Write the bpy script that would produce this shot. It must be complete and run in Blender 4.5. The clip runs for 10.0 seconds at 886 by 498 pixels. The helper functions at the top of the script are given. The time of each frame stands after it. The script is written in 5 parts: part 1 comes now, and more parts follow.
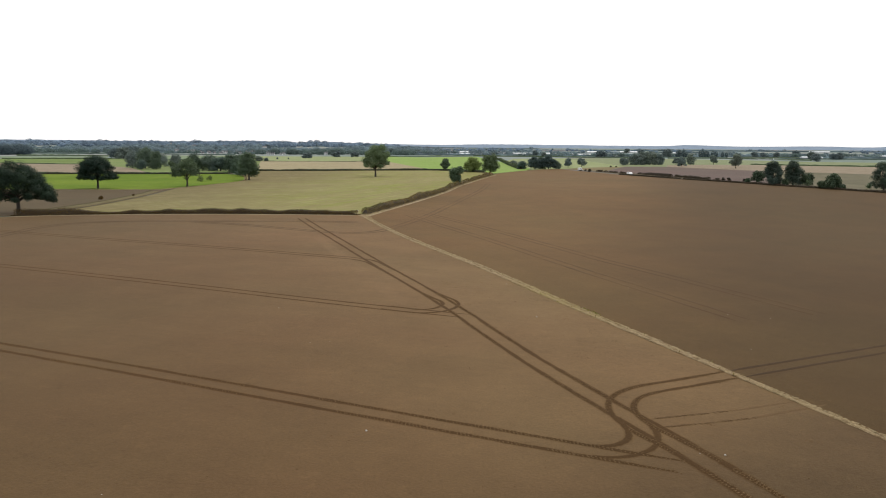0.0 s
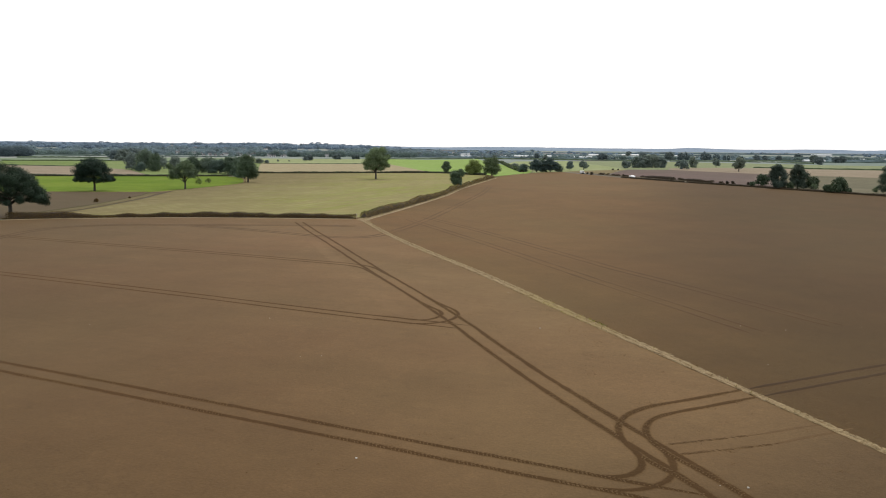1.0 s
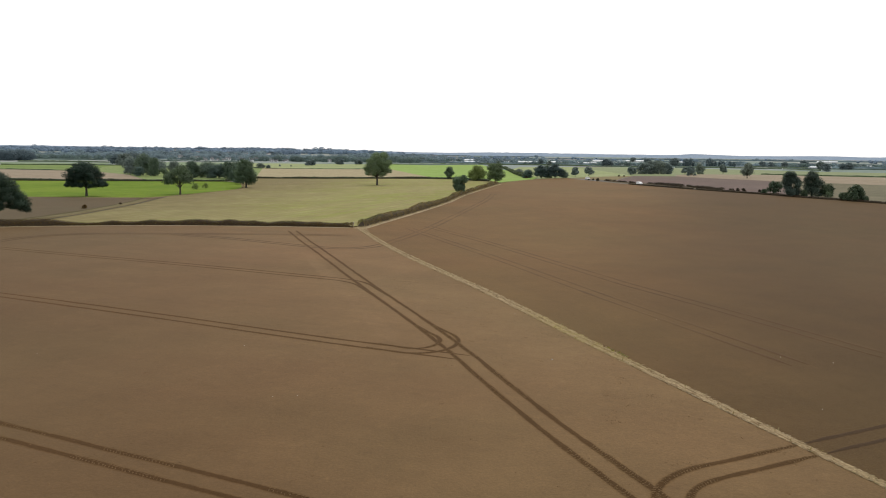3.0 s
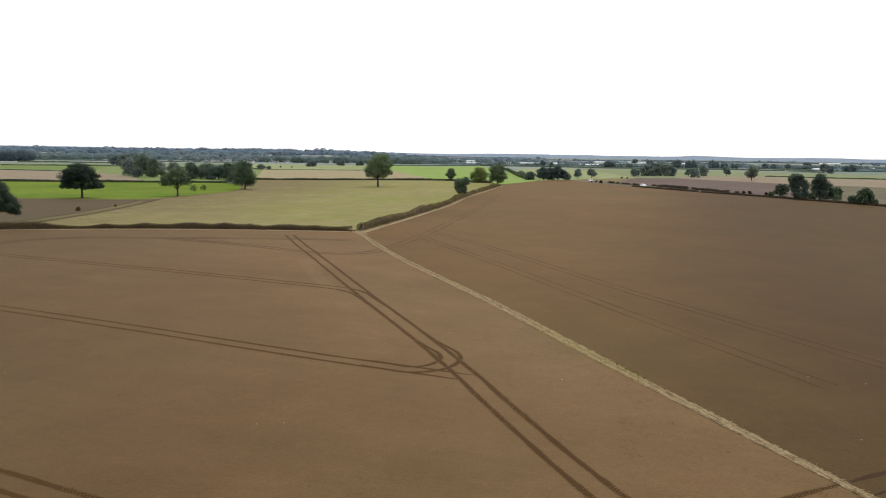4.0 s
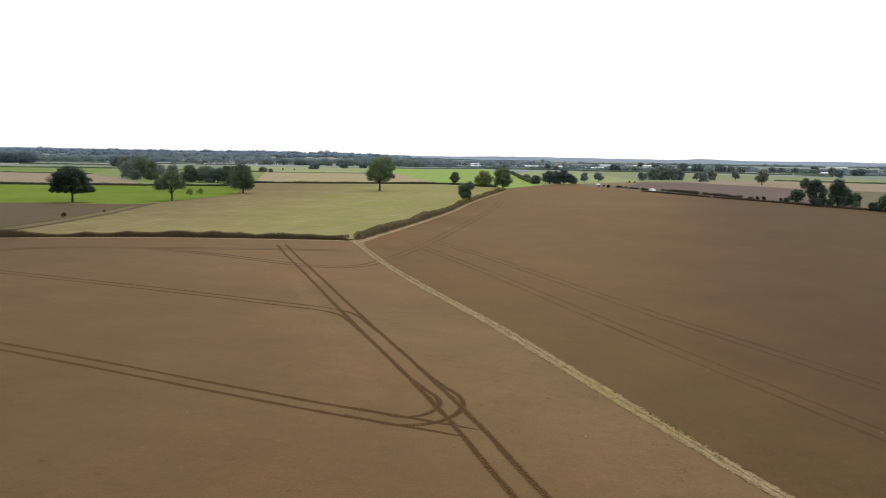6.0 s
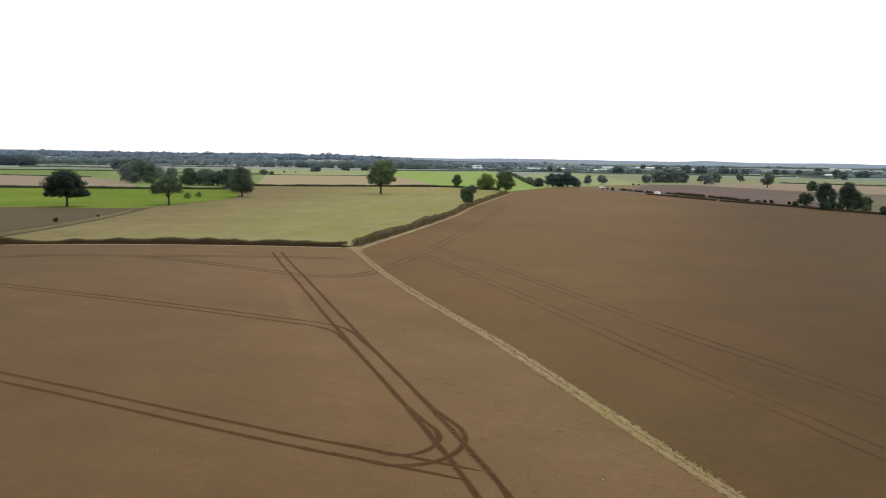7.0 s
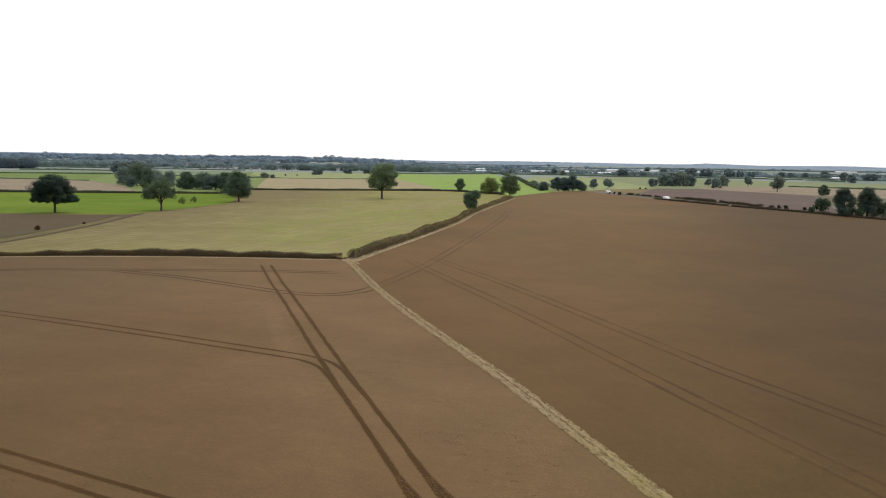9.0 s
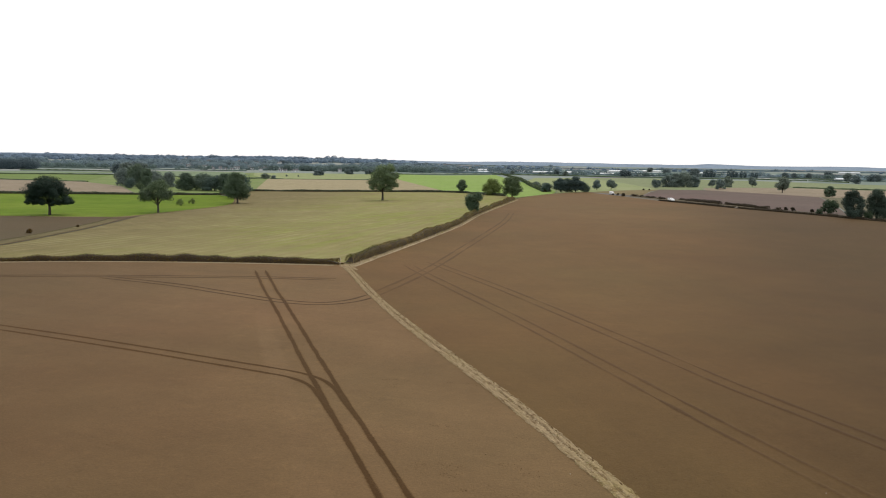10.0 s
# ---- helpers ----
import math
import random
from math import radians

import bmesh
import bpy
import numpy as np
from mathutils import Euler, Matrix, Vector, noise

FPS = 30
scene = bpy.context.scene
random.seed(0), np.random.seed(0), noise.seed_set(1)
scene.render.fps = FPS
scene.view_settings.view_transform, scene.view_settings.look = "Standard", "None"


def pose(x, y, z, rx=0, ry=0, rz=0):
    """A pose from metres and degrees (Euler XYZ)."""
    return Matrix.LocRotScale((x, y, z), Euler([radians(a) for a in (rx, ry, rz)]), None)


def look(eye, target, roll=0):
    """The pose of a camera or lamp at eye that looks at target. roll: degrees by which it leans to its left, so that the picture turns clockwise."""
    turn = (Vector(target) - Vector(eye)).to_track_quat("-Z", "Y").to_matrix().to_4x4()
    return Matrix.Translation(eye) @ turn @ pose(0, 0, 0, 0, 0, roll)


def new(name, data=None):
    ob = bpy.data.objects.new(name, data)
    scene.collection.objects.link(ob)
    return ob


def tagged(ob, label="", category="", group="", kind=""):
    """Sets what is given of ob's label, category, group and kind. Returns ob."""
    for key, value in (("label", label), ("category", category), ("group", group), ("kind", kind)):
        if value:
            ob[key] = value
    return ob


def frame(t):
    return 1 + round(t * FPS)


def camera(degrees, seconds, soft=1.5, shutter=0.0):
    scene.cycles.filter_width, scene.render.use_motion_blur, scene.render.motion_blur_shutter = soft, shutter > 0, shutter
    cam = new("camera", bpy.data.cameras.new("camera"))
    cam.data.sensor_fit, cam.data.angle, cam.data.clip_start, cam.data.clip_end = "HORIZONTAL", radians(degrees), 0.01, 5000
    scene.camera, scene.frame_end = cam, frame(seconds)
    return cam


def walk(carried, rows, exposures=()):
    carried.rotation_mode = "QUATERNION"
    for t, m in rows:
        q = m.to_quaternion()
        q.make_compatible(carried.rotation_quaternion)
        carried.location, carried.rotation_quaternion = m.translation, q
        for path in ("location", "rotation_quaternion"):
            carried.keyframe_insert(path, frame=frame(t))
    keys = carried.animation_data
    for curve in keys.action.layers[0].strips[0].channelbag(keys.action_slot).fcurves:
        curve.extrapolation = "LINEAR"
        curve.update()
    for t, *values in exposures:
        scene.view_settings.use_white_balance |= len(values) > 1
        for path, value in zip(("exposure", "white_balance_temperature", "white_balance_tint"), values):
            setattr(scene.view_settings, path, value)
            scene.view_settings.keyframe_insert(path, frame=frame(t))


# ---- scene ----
cam = camera(58.0, 10.0, soft=1.02)
PATH = [
    (0, (0.133, 0.324, 18.493), (0.085, 2.307, 18.238), 0.4),
    (0.5, (0.2, 2.263, 18.529), (0.151, 4.246, 18.276), 0.4),
    (1, (0.275, 4.515, 18.522), (0.224, 6.499, 18.273), 0.5),
    (1.5, (0.378, 7.038, 18.501), (0.324, 9.022, 18.256), 0.5),
    (2, (0.442, 9.648, 18.499), (0.387, 11.633, 18.256), 0.5),
    (2.5, (0.475, 12.317, 18.484), (0.418, 14.302, 18.245), 0.6),
    (4, (0.296, 20.546, 18.701), (0.233, 22.531, 18.468), 0.8),
    (4.5, (0.235, 23.377, 18.791), (0.17, 25.363, 18.559), 0.8),
    (5, (0.213, 26.389, 18.777), (0.146, 28.374, 18.547), 0.8),
    (5.5, (0.244, 29.368, 18.937), (0.174, 31.354, 18.708), 0.9),
    (7, (0.148, 38.657, 19.553), (0.069, 40.643, 19.331), 0.9),
    (7.5, (0.115, 41.746, 19.747), (0.034, 43.732, 19.526), 0.9),
    (8, (-0.007, 44.628, 19.893), (-0.09, 46.614, 19.673), 0.9),
    (8.5, (-0.054, 47.561, 20.024), (-0.138, 49.547, 19.806), 0.9),
    (9, (-0.111, 50.581, 20.219), (-0.198, 52.567, 20.003), 0.9),
    (9.5, (-0.137, 53.396, 20.446), (-0.227, 55.382, 20.23), 0.9),
    (10, (-0.121, 55.804, 20.567), (-0.213, 57.79, 20.352), 0.9),
]
walk(cam, [(t, look(eye, target, roll)) for t, eye, target, roll in PATH],
     [(0, 0.0), (5.5, 0.02), (7.2, -0.06), (10, -0.08)])

# ---------------------------------------------------------------- light
world = bpy.data.worlds.new("overcast_sky")
scene.world = world
world.use_nodes = True
wn, wl = world.node_tree.nodes, world.node_tree.links
wn.clear()
w_out = wn.new("ShaderNodeOutputWorld")
w_sky = wn.new("ShaderNodeTexSky")
w_sky.sky_type = "NISHITA"
w_sky.sun_disc = False
w_sky.sun_elevation = radians(52)
w_sky.sun_rotation = radians(20)
w_sky.dust_density = 4.0
w_bg = wn.new("ShaderNodeBackground")
w_bg.inputs["Strength"].default_value = 0.05
wl.new(w_sky.outputs[0], w_bg.inputs["Color"])
# closed white cloud cover over the blue sky
w_cloud = wn.new("ShaderNodeBackground")
w_cloud.inputs["Color"].default_value = (1.0, 0.995, 0.985, 1)
w_cloud.inputs["Strength"].default_value = 1.05
w_add = wn.new("ShaderNodeAddShader")
wl.new(w_bg.outputs[0], w_add.inputs[0])
wl.new(w_cloud.outputs[0], w_add.inputs[1])
wl.new(w_add.outputs[0], w_out.inputs["Surface"])

sun = new("sun", bpy.data.lights.new("sun", "SUN"))
sun.data.energy = 0.8
sun.data.angle = radians(14)
sun.data.color = (1.0, 0.96, 0.9)
sun.matrix_world = look((120, 330, 450), (0, 0, 0))

# ---------------------------------------------------------------- terrain


def smooth(a, b, v):
    u = np.clip((np.asarray(v, float) - a) / (b - a), 0, 1)
    return u * u * (3 - 2 * u)


def ground_z(x, y):
    """Height of the land: near fields that fall a little to one side, a low swell behind them, then long rising slopes."""
    x, y = np.asarray(x, float), np.asarray(y, float)
    s = smooth(170, 340, y)
    near = -0.006 * np.clip(x, -250, 250) * (1 - s) + s * 2.6 * smooth(-130, 130, x) * (1 - smooth(700, 1300, y))
    bearing = x / np.maximum(y, 1.0)
    return near + (12 + 15 * smooth(0.02, -0.22, bearing) * (1 - 0.45 * smooth(-0.3, -0.55, bearing))) * smooth(1450, 3900, y)


def gz(x, y):
    return float(ground_z(x, y))


# ---------------------------------------------------------------- materials


class Nodes:
    """Short hand for building a node material."""

    def __init__(self, name, rough=0.85, spec=0.2):
        self.mat = bpy.data.materials.new(name)
        self.mat.use_nodes = True
        self.n, self.l = self.mat.node_tree.nodes, self.mat.node_tree.links
        self.p = self.n["Principled BSDF"]
        self.p.inputs["Roughness"].default_value = rough
        self.p.inputs["Specular IOR Level"].default_value = spec
        self.geo = self.n.new("ShaderNodeNewGeometry")
        self.place = self.geo.outputs["Position"]

    def coords(self, scale=(1, 1, 1), turn=0.0):
        m = self.n.new("ShaderNodeMapping")
        m.inputs["Rotation"].default_value = (0, 0, radians(turn))
        m.inputs["Scale"].default_value = scale
        if turn:
            # turn first, then stretch
            m.inputs["Scale"].default_value = (1, 1, 1)
            self.l.new(self.place, m.inputs["Vector"])
            m2 = self.n.new("ShaderNodeMapping")
            m2.inputs["Scale"].default_value = scale
            self.l.new(m.outputs[0], m2.inputs["Vector"])
            return m2.outputs[0]
        self.l.new(self.place, m.inputs["Vector"])
        return m.outputs[0]

    def noise(self, scale, detail=4, rough=0.55, at=None):
        t = self.n.new("ShaderNodeTexNoise")
        t.inputs["Scale"].default_value = scale
        t.inputs["Detail"].default_value = detail
        t.inputs["Roughness"].default_value = rough
        self.l.new(at if at else self.place, t.inputs["Vector"])
        return t.outputs["Fac"]

    def ramp(self, value, stops):
        r = self.n.new("ShaderNodeValToRGB")
        e = r.color_ramp.elements
        while len(e) < len(stops):
            e.new(0.5)
        for k, (at, c) in zip(e, stops):
            k.position = at
            k.color = (*c, 1) if len(c) == 3 else c
        self.l.new(value, r.inputs["Fac"])
        return r.outputs["Color"]

    def mix(self, a, b, fac, kind="MIX"):
        m = self.n.new("ShaderNodeMix")
        m.data_type, m.blend_type = "RGBA", kind
        for sock, v in ((m.inputs[6], a), (m.inputs[7], b), (m.inputs[0], fac)):
            if isinstance(v, (int, float)):
                sock.default_value = v
            elif isinstance(v, tuple):
                sock.default_value = (*v, 1)
            else:
                self.l.new(v, sock)
        return m.outputs[2]

    def bump(self, height, strength=0.4, dist=0.05, after=None):
        b = self.n.new("ShaderNodeBump")
        b.inputs["Strength"].default_value = strength
        b.inputs["Distance"].default_value = dist
        self.l.new(height, b.inputs["Height"])
        if after:
            self.l.new(after, b.inputs["Normal"])
        self.l.new(b.outputs[0], self.p.inputs["Normal"])
        return b.outputs[0]

    def done(self, colour):
        if isinstance(colour, tuple):
            self.p.inputs["Base Color"].default_value = (*colour, 1)
        else:
            self.l.new(colour, self.p.inputs["Base Color"])
        return self.mat


def grey(lo, hi, a=0.35, b=0.65):
    return [(a, (lo, lo, lo)), (b, (hi, hi, hi))]


def soil(name, base, light, turn, patch=1.0, gloss=0.065, pressed=None, faded=0.0, side_tones=()):
    """Harrowed, drilled soil: fine crumb, seed rows, and broad moist or dry patches; pressed: the darker tone where a
    wheel ran; darkens towards the field sides, partly in place of lens vignetting.
    """
    k = Nodes(name, 0.9, gloss)
    # sheen at a flat angle lightens distant soil, standing in for haze
    k.p.inputs["Sheen Weight"].default_value = 0.055
    k.p.inputs["Sheen Roughness"].default_value = 0.45
    k.p.inputs["Sheen Tint"].default_value = (1.0, 0.65, 0.39, 1)
    k.p.inputs["Diffuse Roughness"].default_value = 0.6
    broad = k.noise(0.016, 3, 0.5)
    tint = k.noise(0.014, 4, 0.6)
    mid = k.noise(0.13, 5, 0.6)
    rows = k.noise(1.0, 3, 0.6, k.coords((0.05, 0.9, 1), turn))
    bouts = k.noise(1.0, 2, 0.5, k.coords((0.006, 0.12, 1), turn))
    crumb = k.noise(5.0, 5, 0.7)
    c = k.mix(base, light, k.ramp(broad, grey(0, 1, 0.35, 0.68)))
    # dry crust by the footpath, unevenly darker earth beyond, lens edge darkening painted in
    for light_side, dark_side, tone, slant in side_tones:
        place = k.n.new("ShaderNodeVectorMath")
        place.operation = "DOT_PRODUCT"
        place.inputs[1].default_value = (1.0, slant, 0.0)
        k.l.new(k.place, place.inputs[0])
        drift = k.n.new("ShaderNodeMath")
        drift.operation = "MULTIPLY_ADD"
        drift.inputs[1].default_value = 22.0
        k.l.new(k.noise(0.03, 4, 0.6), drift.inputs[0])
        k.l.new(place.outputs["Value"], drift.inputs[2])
        darkened = k.n.new("ShaderNodeMapRange")
        darkened.interpolation_type = "SMOOTHSTEP"
        darkened.inputs[1].default_value, darkened.inputs[2].default_value = light_side + 11, dark_side + 11
        k.l.new(drift.outputs[0], darkened.inputs[0])
        c = k.mix(c, k.mix(c, tone, 1.0, "MULTIPLY"), darkened.outputs[0])
    if pressed:
        worn = k.n.new("ShaderNodeAttribute")
        worn.attribute_name = "press"
        ragged = k.n.new("ShaderNodeMath")
        ragged.operation = "MULTIPLY_ADD"
        ragged.inputs[1].default_value = 0.75
        k.l.new(k.noise(2.6, 4, 0.65), ragged.inputs[0])
        k.l.new(worn.outputs["Fac"], ragged.inputs[2])
        if faded:
            healed = k.n.new("ShaderNodeMath")
            healed.operation = "MULTIPLY_ADD"
            healed.inputs[1].default_value = faded
            k.l.new(k.noise(0.07, 3, 0.6), healed.inputs[0])
            k.l.new(ragged.outputs[0], healed.inputs[2])
            lower = k.n.new("ShaderNodeMath")
            lower.operation = "SUBTRACT"
            lower.inputs[1].default_value = faded * 0.55
            k.l.new(healed.outputs[0], lower.inputs[0])
            ragged = lower
        c = k.mix(c, pressed, k.ramp(ragged.outputs[0], grey(0, 1, 0.5, 1.0)))
    c = k.mix(c, k.ramp(tint, [(0.35, (1.05, 0.975, 0.96)), (0.65, (0.965, 1.02, 0.98))]), 1.0, "MULTIPLY")
    c = k.mix(c, k.ramp(mid, grey(1 - 0.08 * patch, 1 + 0.08 * patch, 0.3, 0.7)), 1.0, "MULTIPLY")
    c = k.mix(c, k.ramp(rows, grey(0.975, 1.025, 0.3, 0.7)), 1.0, "MULTIPLY")
    c = k.mix(c, k.ramp(bouts, grey(0.97, 1.03, 0.35, 0.65)), 1.0, "MULTIPLY")
    c = k.mix(c, k.ramp(k.noise(0.9, 4, 0.65), grey(0.95, 1.045, 0.3, 0.7)), 1.0, "MULTIPLY")
    c = k.mix(c, k.ramp(crumb, grey(0.84, 1.14, 0.28, 0.75)), 1.0, "MULTIPLY")
    crust = k.noise(0.45, 6, 0.72)
    c = k.mix(c, k.ramp(crust, [(0.26, (0.86, 0.86, 0.86)), (0.38, (1, 1, 1)), (0.58, (1, 1, 1)), (0.72, (1.10, 1.095, 1.09))]), 1.0, "MULTIPLY")
    n = k.bump(rows, 0.2, 0.04)
    k.bump(crumb, 0.55, 0.05, n)
    return k.done(c)


def crop(name, a, b, stripe, turn, across=0.5, stripes=0.2):
    """Grass or stubble: two tones in patches, lines of the mower or drill, and fine blades."""
    k = Nodes(name, 1.0, 0.04)
    broad = k.noise(0.022, 3, 0.55)
    mid = k.noise(0.15, 4, 0.6)
    line = k.noise(1.0, 3, 0.6, k.coords((0.02, across, 1), turn))
    fine = k.noise(3.0, 4, 0.7)
    c = k.mix(a, b, k.ramp(broad, grey(0, 1, 0.35, 0.65)))
    c = k.mix(c, stripe, k.ramp(line, grey(0, min(1.0, stripes * 3), 0.42, 0.72)))
    c = k.mix(c, k.ramp(mid, grey(0.85, 1.12, 0.3, 0.7)), 1.0, "MULTIPLY")
    c = k.mix(c, k.ramp(fine, grey(0.72, 1.22, 0.28, 0.75)), 1.0, "MULTIPLY")
    k.bump(fine, 0.6, 0.12)
    return k.done(c)


def swaths(name, green, straw, brown, pale, turn, gap):
    """Greening stubble: wavy lines that the combine left, and broad drifts of weeds and bare straw."""
    k = Nodes(name, 1.0, 0.04)
    w = k.n.new("ShaderNodeTexWave")
    w.inputs["Scale"].default_value = 1 / (gap * 3.2)
    w.inputs["Distortion"].default_value = 5.0
    w.inputs["Detail"].default_value = 2.0
    w.inputs["Detail Scale"].default_value = 0.8
    w.bands_direction = "Y"
    k.l.new(k.coords((0.35, 1, 1), turn), w.inputs["Vector"])
    drift = k.noise(0.02, 3, 0.55)
    streak = k.noise(1.0, 4, 0.65, k.coords((0.025, 0.3, 1), turn))
    fade = k.noise(0.03, 3, 0.6)
    c = k.mix(straw, green, k.ramp(drift, grey(0, 1, 0.38, 0.62)))
    c = k.mix(c, brown, k.ramp(streak, grey(0, 0.6, 0.49, 0.3)))
    # browner towards one side; the darkening there partly stands for lens vignetting
    place = k.n.new("ShaderNodeSeparateXYZ")
    k.l.new(k.place, place.inputs[0])
    thin = k.n.new("ShaderNodeMath")
    thin.operation = "MULTIPLY_ADD"
    thin.inputs[1].default_value = 70.0
    k.l.new(k.noise(0.03, 4, 0.6), thin.inputs[0])
    k.l.new(place.outputs[0], thin.inputs[2])
    bare = k.n.new("ShaderNodeMapRange")
    bare.inputs[1].default_value, bare.inputs[2].default_value = -12.0, -74.0
    k.l.new(thin.outputs[0], bare.inputs[0])
    c = k.mix(c, tuple(v * 0.74 for v in brown), bare.outputs[0])
    amount = k.n.new("ShaderNodeMath")
    amount.operation = "MULTIPLY"
    k.l.new(k.ramp(w.outputs["Fac"], grey(0, 0.6, 0.45, 0.95)), amount.inputs[0])
    k.l.new(k.ramp(fade, grey(0.25, 1, 0.38, 0.6)), amount.inputs[1])
    broken = k.n.new("ShaderNodeMath")
    broken.operation = "MULTIPLY"
    k.l.new(amount.outputs[0], broken.inputs[0])
    k.l.new(k.ramp(k.noise(1.0, 3, 0.6, k.coords((0.07, 0.14, 1), turn)), grey(0.0, 0.8, 0.4, 0.62)), broken.inputs[1])
    c = k.mix(c, pale, broken.outputs[0])
    c = k.mix(c, k.ramp(k.noise(0.15, 4, 0.6), grey(0.9, 1.08, 0.3, 0.7)), 1.0, "MULTIPLY")
    fine = k.noise(3.0, 4, 0.7)
    c = k.mix(c, k.ramp(fine, grey(0.75, 1.2, 0.28, 0.75)), 1.0, "MULTIPLY")
    k.bump(fine, 0.6, 0.12)
    return k.done(c)


def leaf(name, dark, light, rough=0.6, through_tint=(1.1, 1.15, 0.7), drift=0.35, swing=0.25):
    """Leaves that vary from blade to blade, from tree to tree and in drifts across the crown."""
    k = Nodes(name, rough, 0.12)
    info = k.n.new("ShaderNodeObjectInfo")
    # most leaves lie near the middle tone
    c = k.mix(dark, light, k.ramp(k.geo.outputs["Random Per Island"], grey(0.2, 0.8, 0.0, 1.0)))
    c = k.mix(c, k.ramp(k.noise(drift, 3), grey(1 - swing * 1.12, 1 + swing * 0.88, 0.3, 0.7)), 1.0, "MULTIPLY")
    tone = k.ramp(info.outputs["Random"], [(0.0, (0.86, 0.9, 0.92)), (0.5, (1.0, 1.0, 0.97)), (1.0, (1.12, 1.08, 0.9))])
    c = k.mix(c, tone, 1.0, "MULTIPLY")
    # light that comes through the leaf
    thin = k.n.new("ShaderNodeBsdfTranslucent")
    k.l.new(k.mix(c, through_tint, 1.0, "MULTIPLY"), thin.inputs["Color"])
    both = k.n.new("ShaderNodeMixShader")
    both.inputs[0].default_value = 0.3
    k.l.new(k.p.outputs[0], both.inputs[1])
    k.l.new(thin.outputs[0], both.inputs[2])
    k.l.new(both.outputs[0], k.n["Material Output"].inputs["Surface"])
    return k.done(c)


def plain(name, a, b, scale, rough=0.8, metal=0.0, lo=0.35, hi=0.65):
    k = Nodes(name, rough, 0.3)
    k.p.inputs["Metallic"].default_value = metal
    v = k.noise(scale, 5, 0.65)
    k.bump(v, 0.3, 0.03)
    return k.done(k.mix(a, b, k.ramp(v, grey(0, 1, lo, hi))))


M = {}
# the tone lists darken soil towards field sides, partly standing for lens vignetting
M["soil_near"] = soil("dry_drilled_soil", (0.1285, 0.0783, 0.0350), (0.1555, 0.0972, 0.0456), 23, side_tones=[(44, -34, (0.60, 0.60, 0.59), 0.34), (-46, -23, (0.59, 0.60, 0.61), -1.0)])
M["soil_far"] = soil("dark_drilled_soil", (0.101, 0.0584, 0.0211), (0.122, 0.0724, 0.0270), 69, side_tones=[(-30, 24, (0.52, 0.53, 0.525), -0.25)])
M["rut"] = soil("wheel_pressed_soil", (0.1285, 0.0783, 0.0350), (0.1555, 0.0972, 0.0456), 23, 1.0, 0.03, (0.058, 0.0312, 0.0113), 0.2, side_tones=[(44, -34, (0.60, 0.60, 0.59), 0.34), (-46, -23, (0.59, 0.60, 0.61), -1.0)])
M["rut_faint"] = soil("weathered_pressed_soil", (0.1285, 0.0783, 0.0350), (0.1555, 0.0972, 0.0456), 23, 1.0, 0.065, (0.048, 0.0255, 0.0100), 0.4, side_tones=[(44, -34, (0.60, 0.60, 0.59), 0.34), (-46, -23, (0.59, 0.60, 0.61), -1.0)])
M["rut_far"] = soil("pressed_dark_soil", (0.101, 0.0584, 0.0211), (0.122, 0.0724, 0.0270), 69, 1.0, 0.065, (0.036, 0.0195, 0.0075), side_tones=[(-30, 24, (0.52, 0.53, 0.525), -0.25)])
M["rut_ghost"] = soil("nearly_healed_rut_soil", (0.101, 0.0584, 0.0211), (0.122, 0.0724, 0.0270), 69, 1.0, 0.065, (0.074, 0.0412, 0.0158), 2.3, side_tones=[(-30, 24, (0.52, 0.53, 0.525), -0.25)])
M["rut_worn"] = soil("half_healed_rut_soil", (0.101, 0.0584, 0.0211), (0.122, 0.0724, 0.0270), 69, 1.0, 0.065, (0.060, 0.0330, 0.0127), 1.9, side_tones=[(-30, 24, (0.52, 0.53, 0.525), -0.25)])
M["tread"] = soil("tyre_lug_soil", (0.110, 0.067, 0.030), (0.142, 0.089, 0.042), 0)
M["lug_dark"] = soil("dark_lug_soil", (0.058, 0.031, 0.0122), (0.072, 0.040, 0.016), 0)
# dark soil tone; on scuff crumbs it stands for a pit's shade
M["dark_crumb"] = soil("dark_crumb_soil", (0.098, 0.057, 0.0245), (0.116, 0.069, 0.030), 0)
M["mark"] = soil("skimmed_soil", (0.1285, 0.0783, 0.0350), (0.1555, 0.0972, 0.0456), 23, 1.0, 0.065, (0.096, 0.056, 0.0240), 1.6, side_tones=[(44, -34, (0.60, 0.60, 0.59), 0.34), (-46, -23, (0.59, 0.60, 0.61), -1.0)])
M["dry_strip"] = soil("dry_overlap_soil", (0.1285, 0.0783, 0.0350), (0.1555, 0.0972, 0.0456), 23, 1.0, 0.065, (0.140, 0.0865, 0.0405), 0.8, side_tones=[(44, -34, (0.60, 0.60, 0.59), 0.34), (-46, -23, (0.59, 0.60, 0.61), -1.0)])
M["wedge"] = soil("dark_stubble_soil", (0.056, 0.042, 0.022), (0.070, 0.053, 0.027), 20)
M["purple"] = soil("ploughed_purple_soil", (0.076, 0.056, 0.052), (0.092, 0.068, 0.062), 60)
M["pinkish"] = crop("dry_pale_stubble", (0.235, 0.19, 0.137), (0.215, 0.175, 0.12), (0.25, 0.205, 0.145), 10, 0.2)
M["stubble"] = swaths("greening_stubble", (0.188, 0.193, 0.054), (0.216, 0.200, 0.080), (0.208, 0.170, 0.080), (0.290, 0.254, 0.138), -75, 3.4)
M["weedy"] = crop("dark_weedy_edge", (0.062, 0.054, 0.025), (0.078, 0.066, 0.031), (0.090, 0.074, 0.036), 75, 0.5)
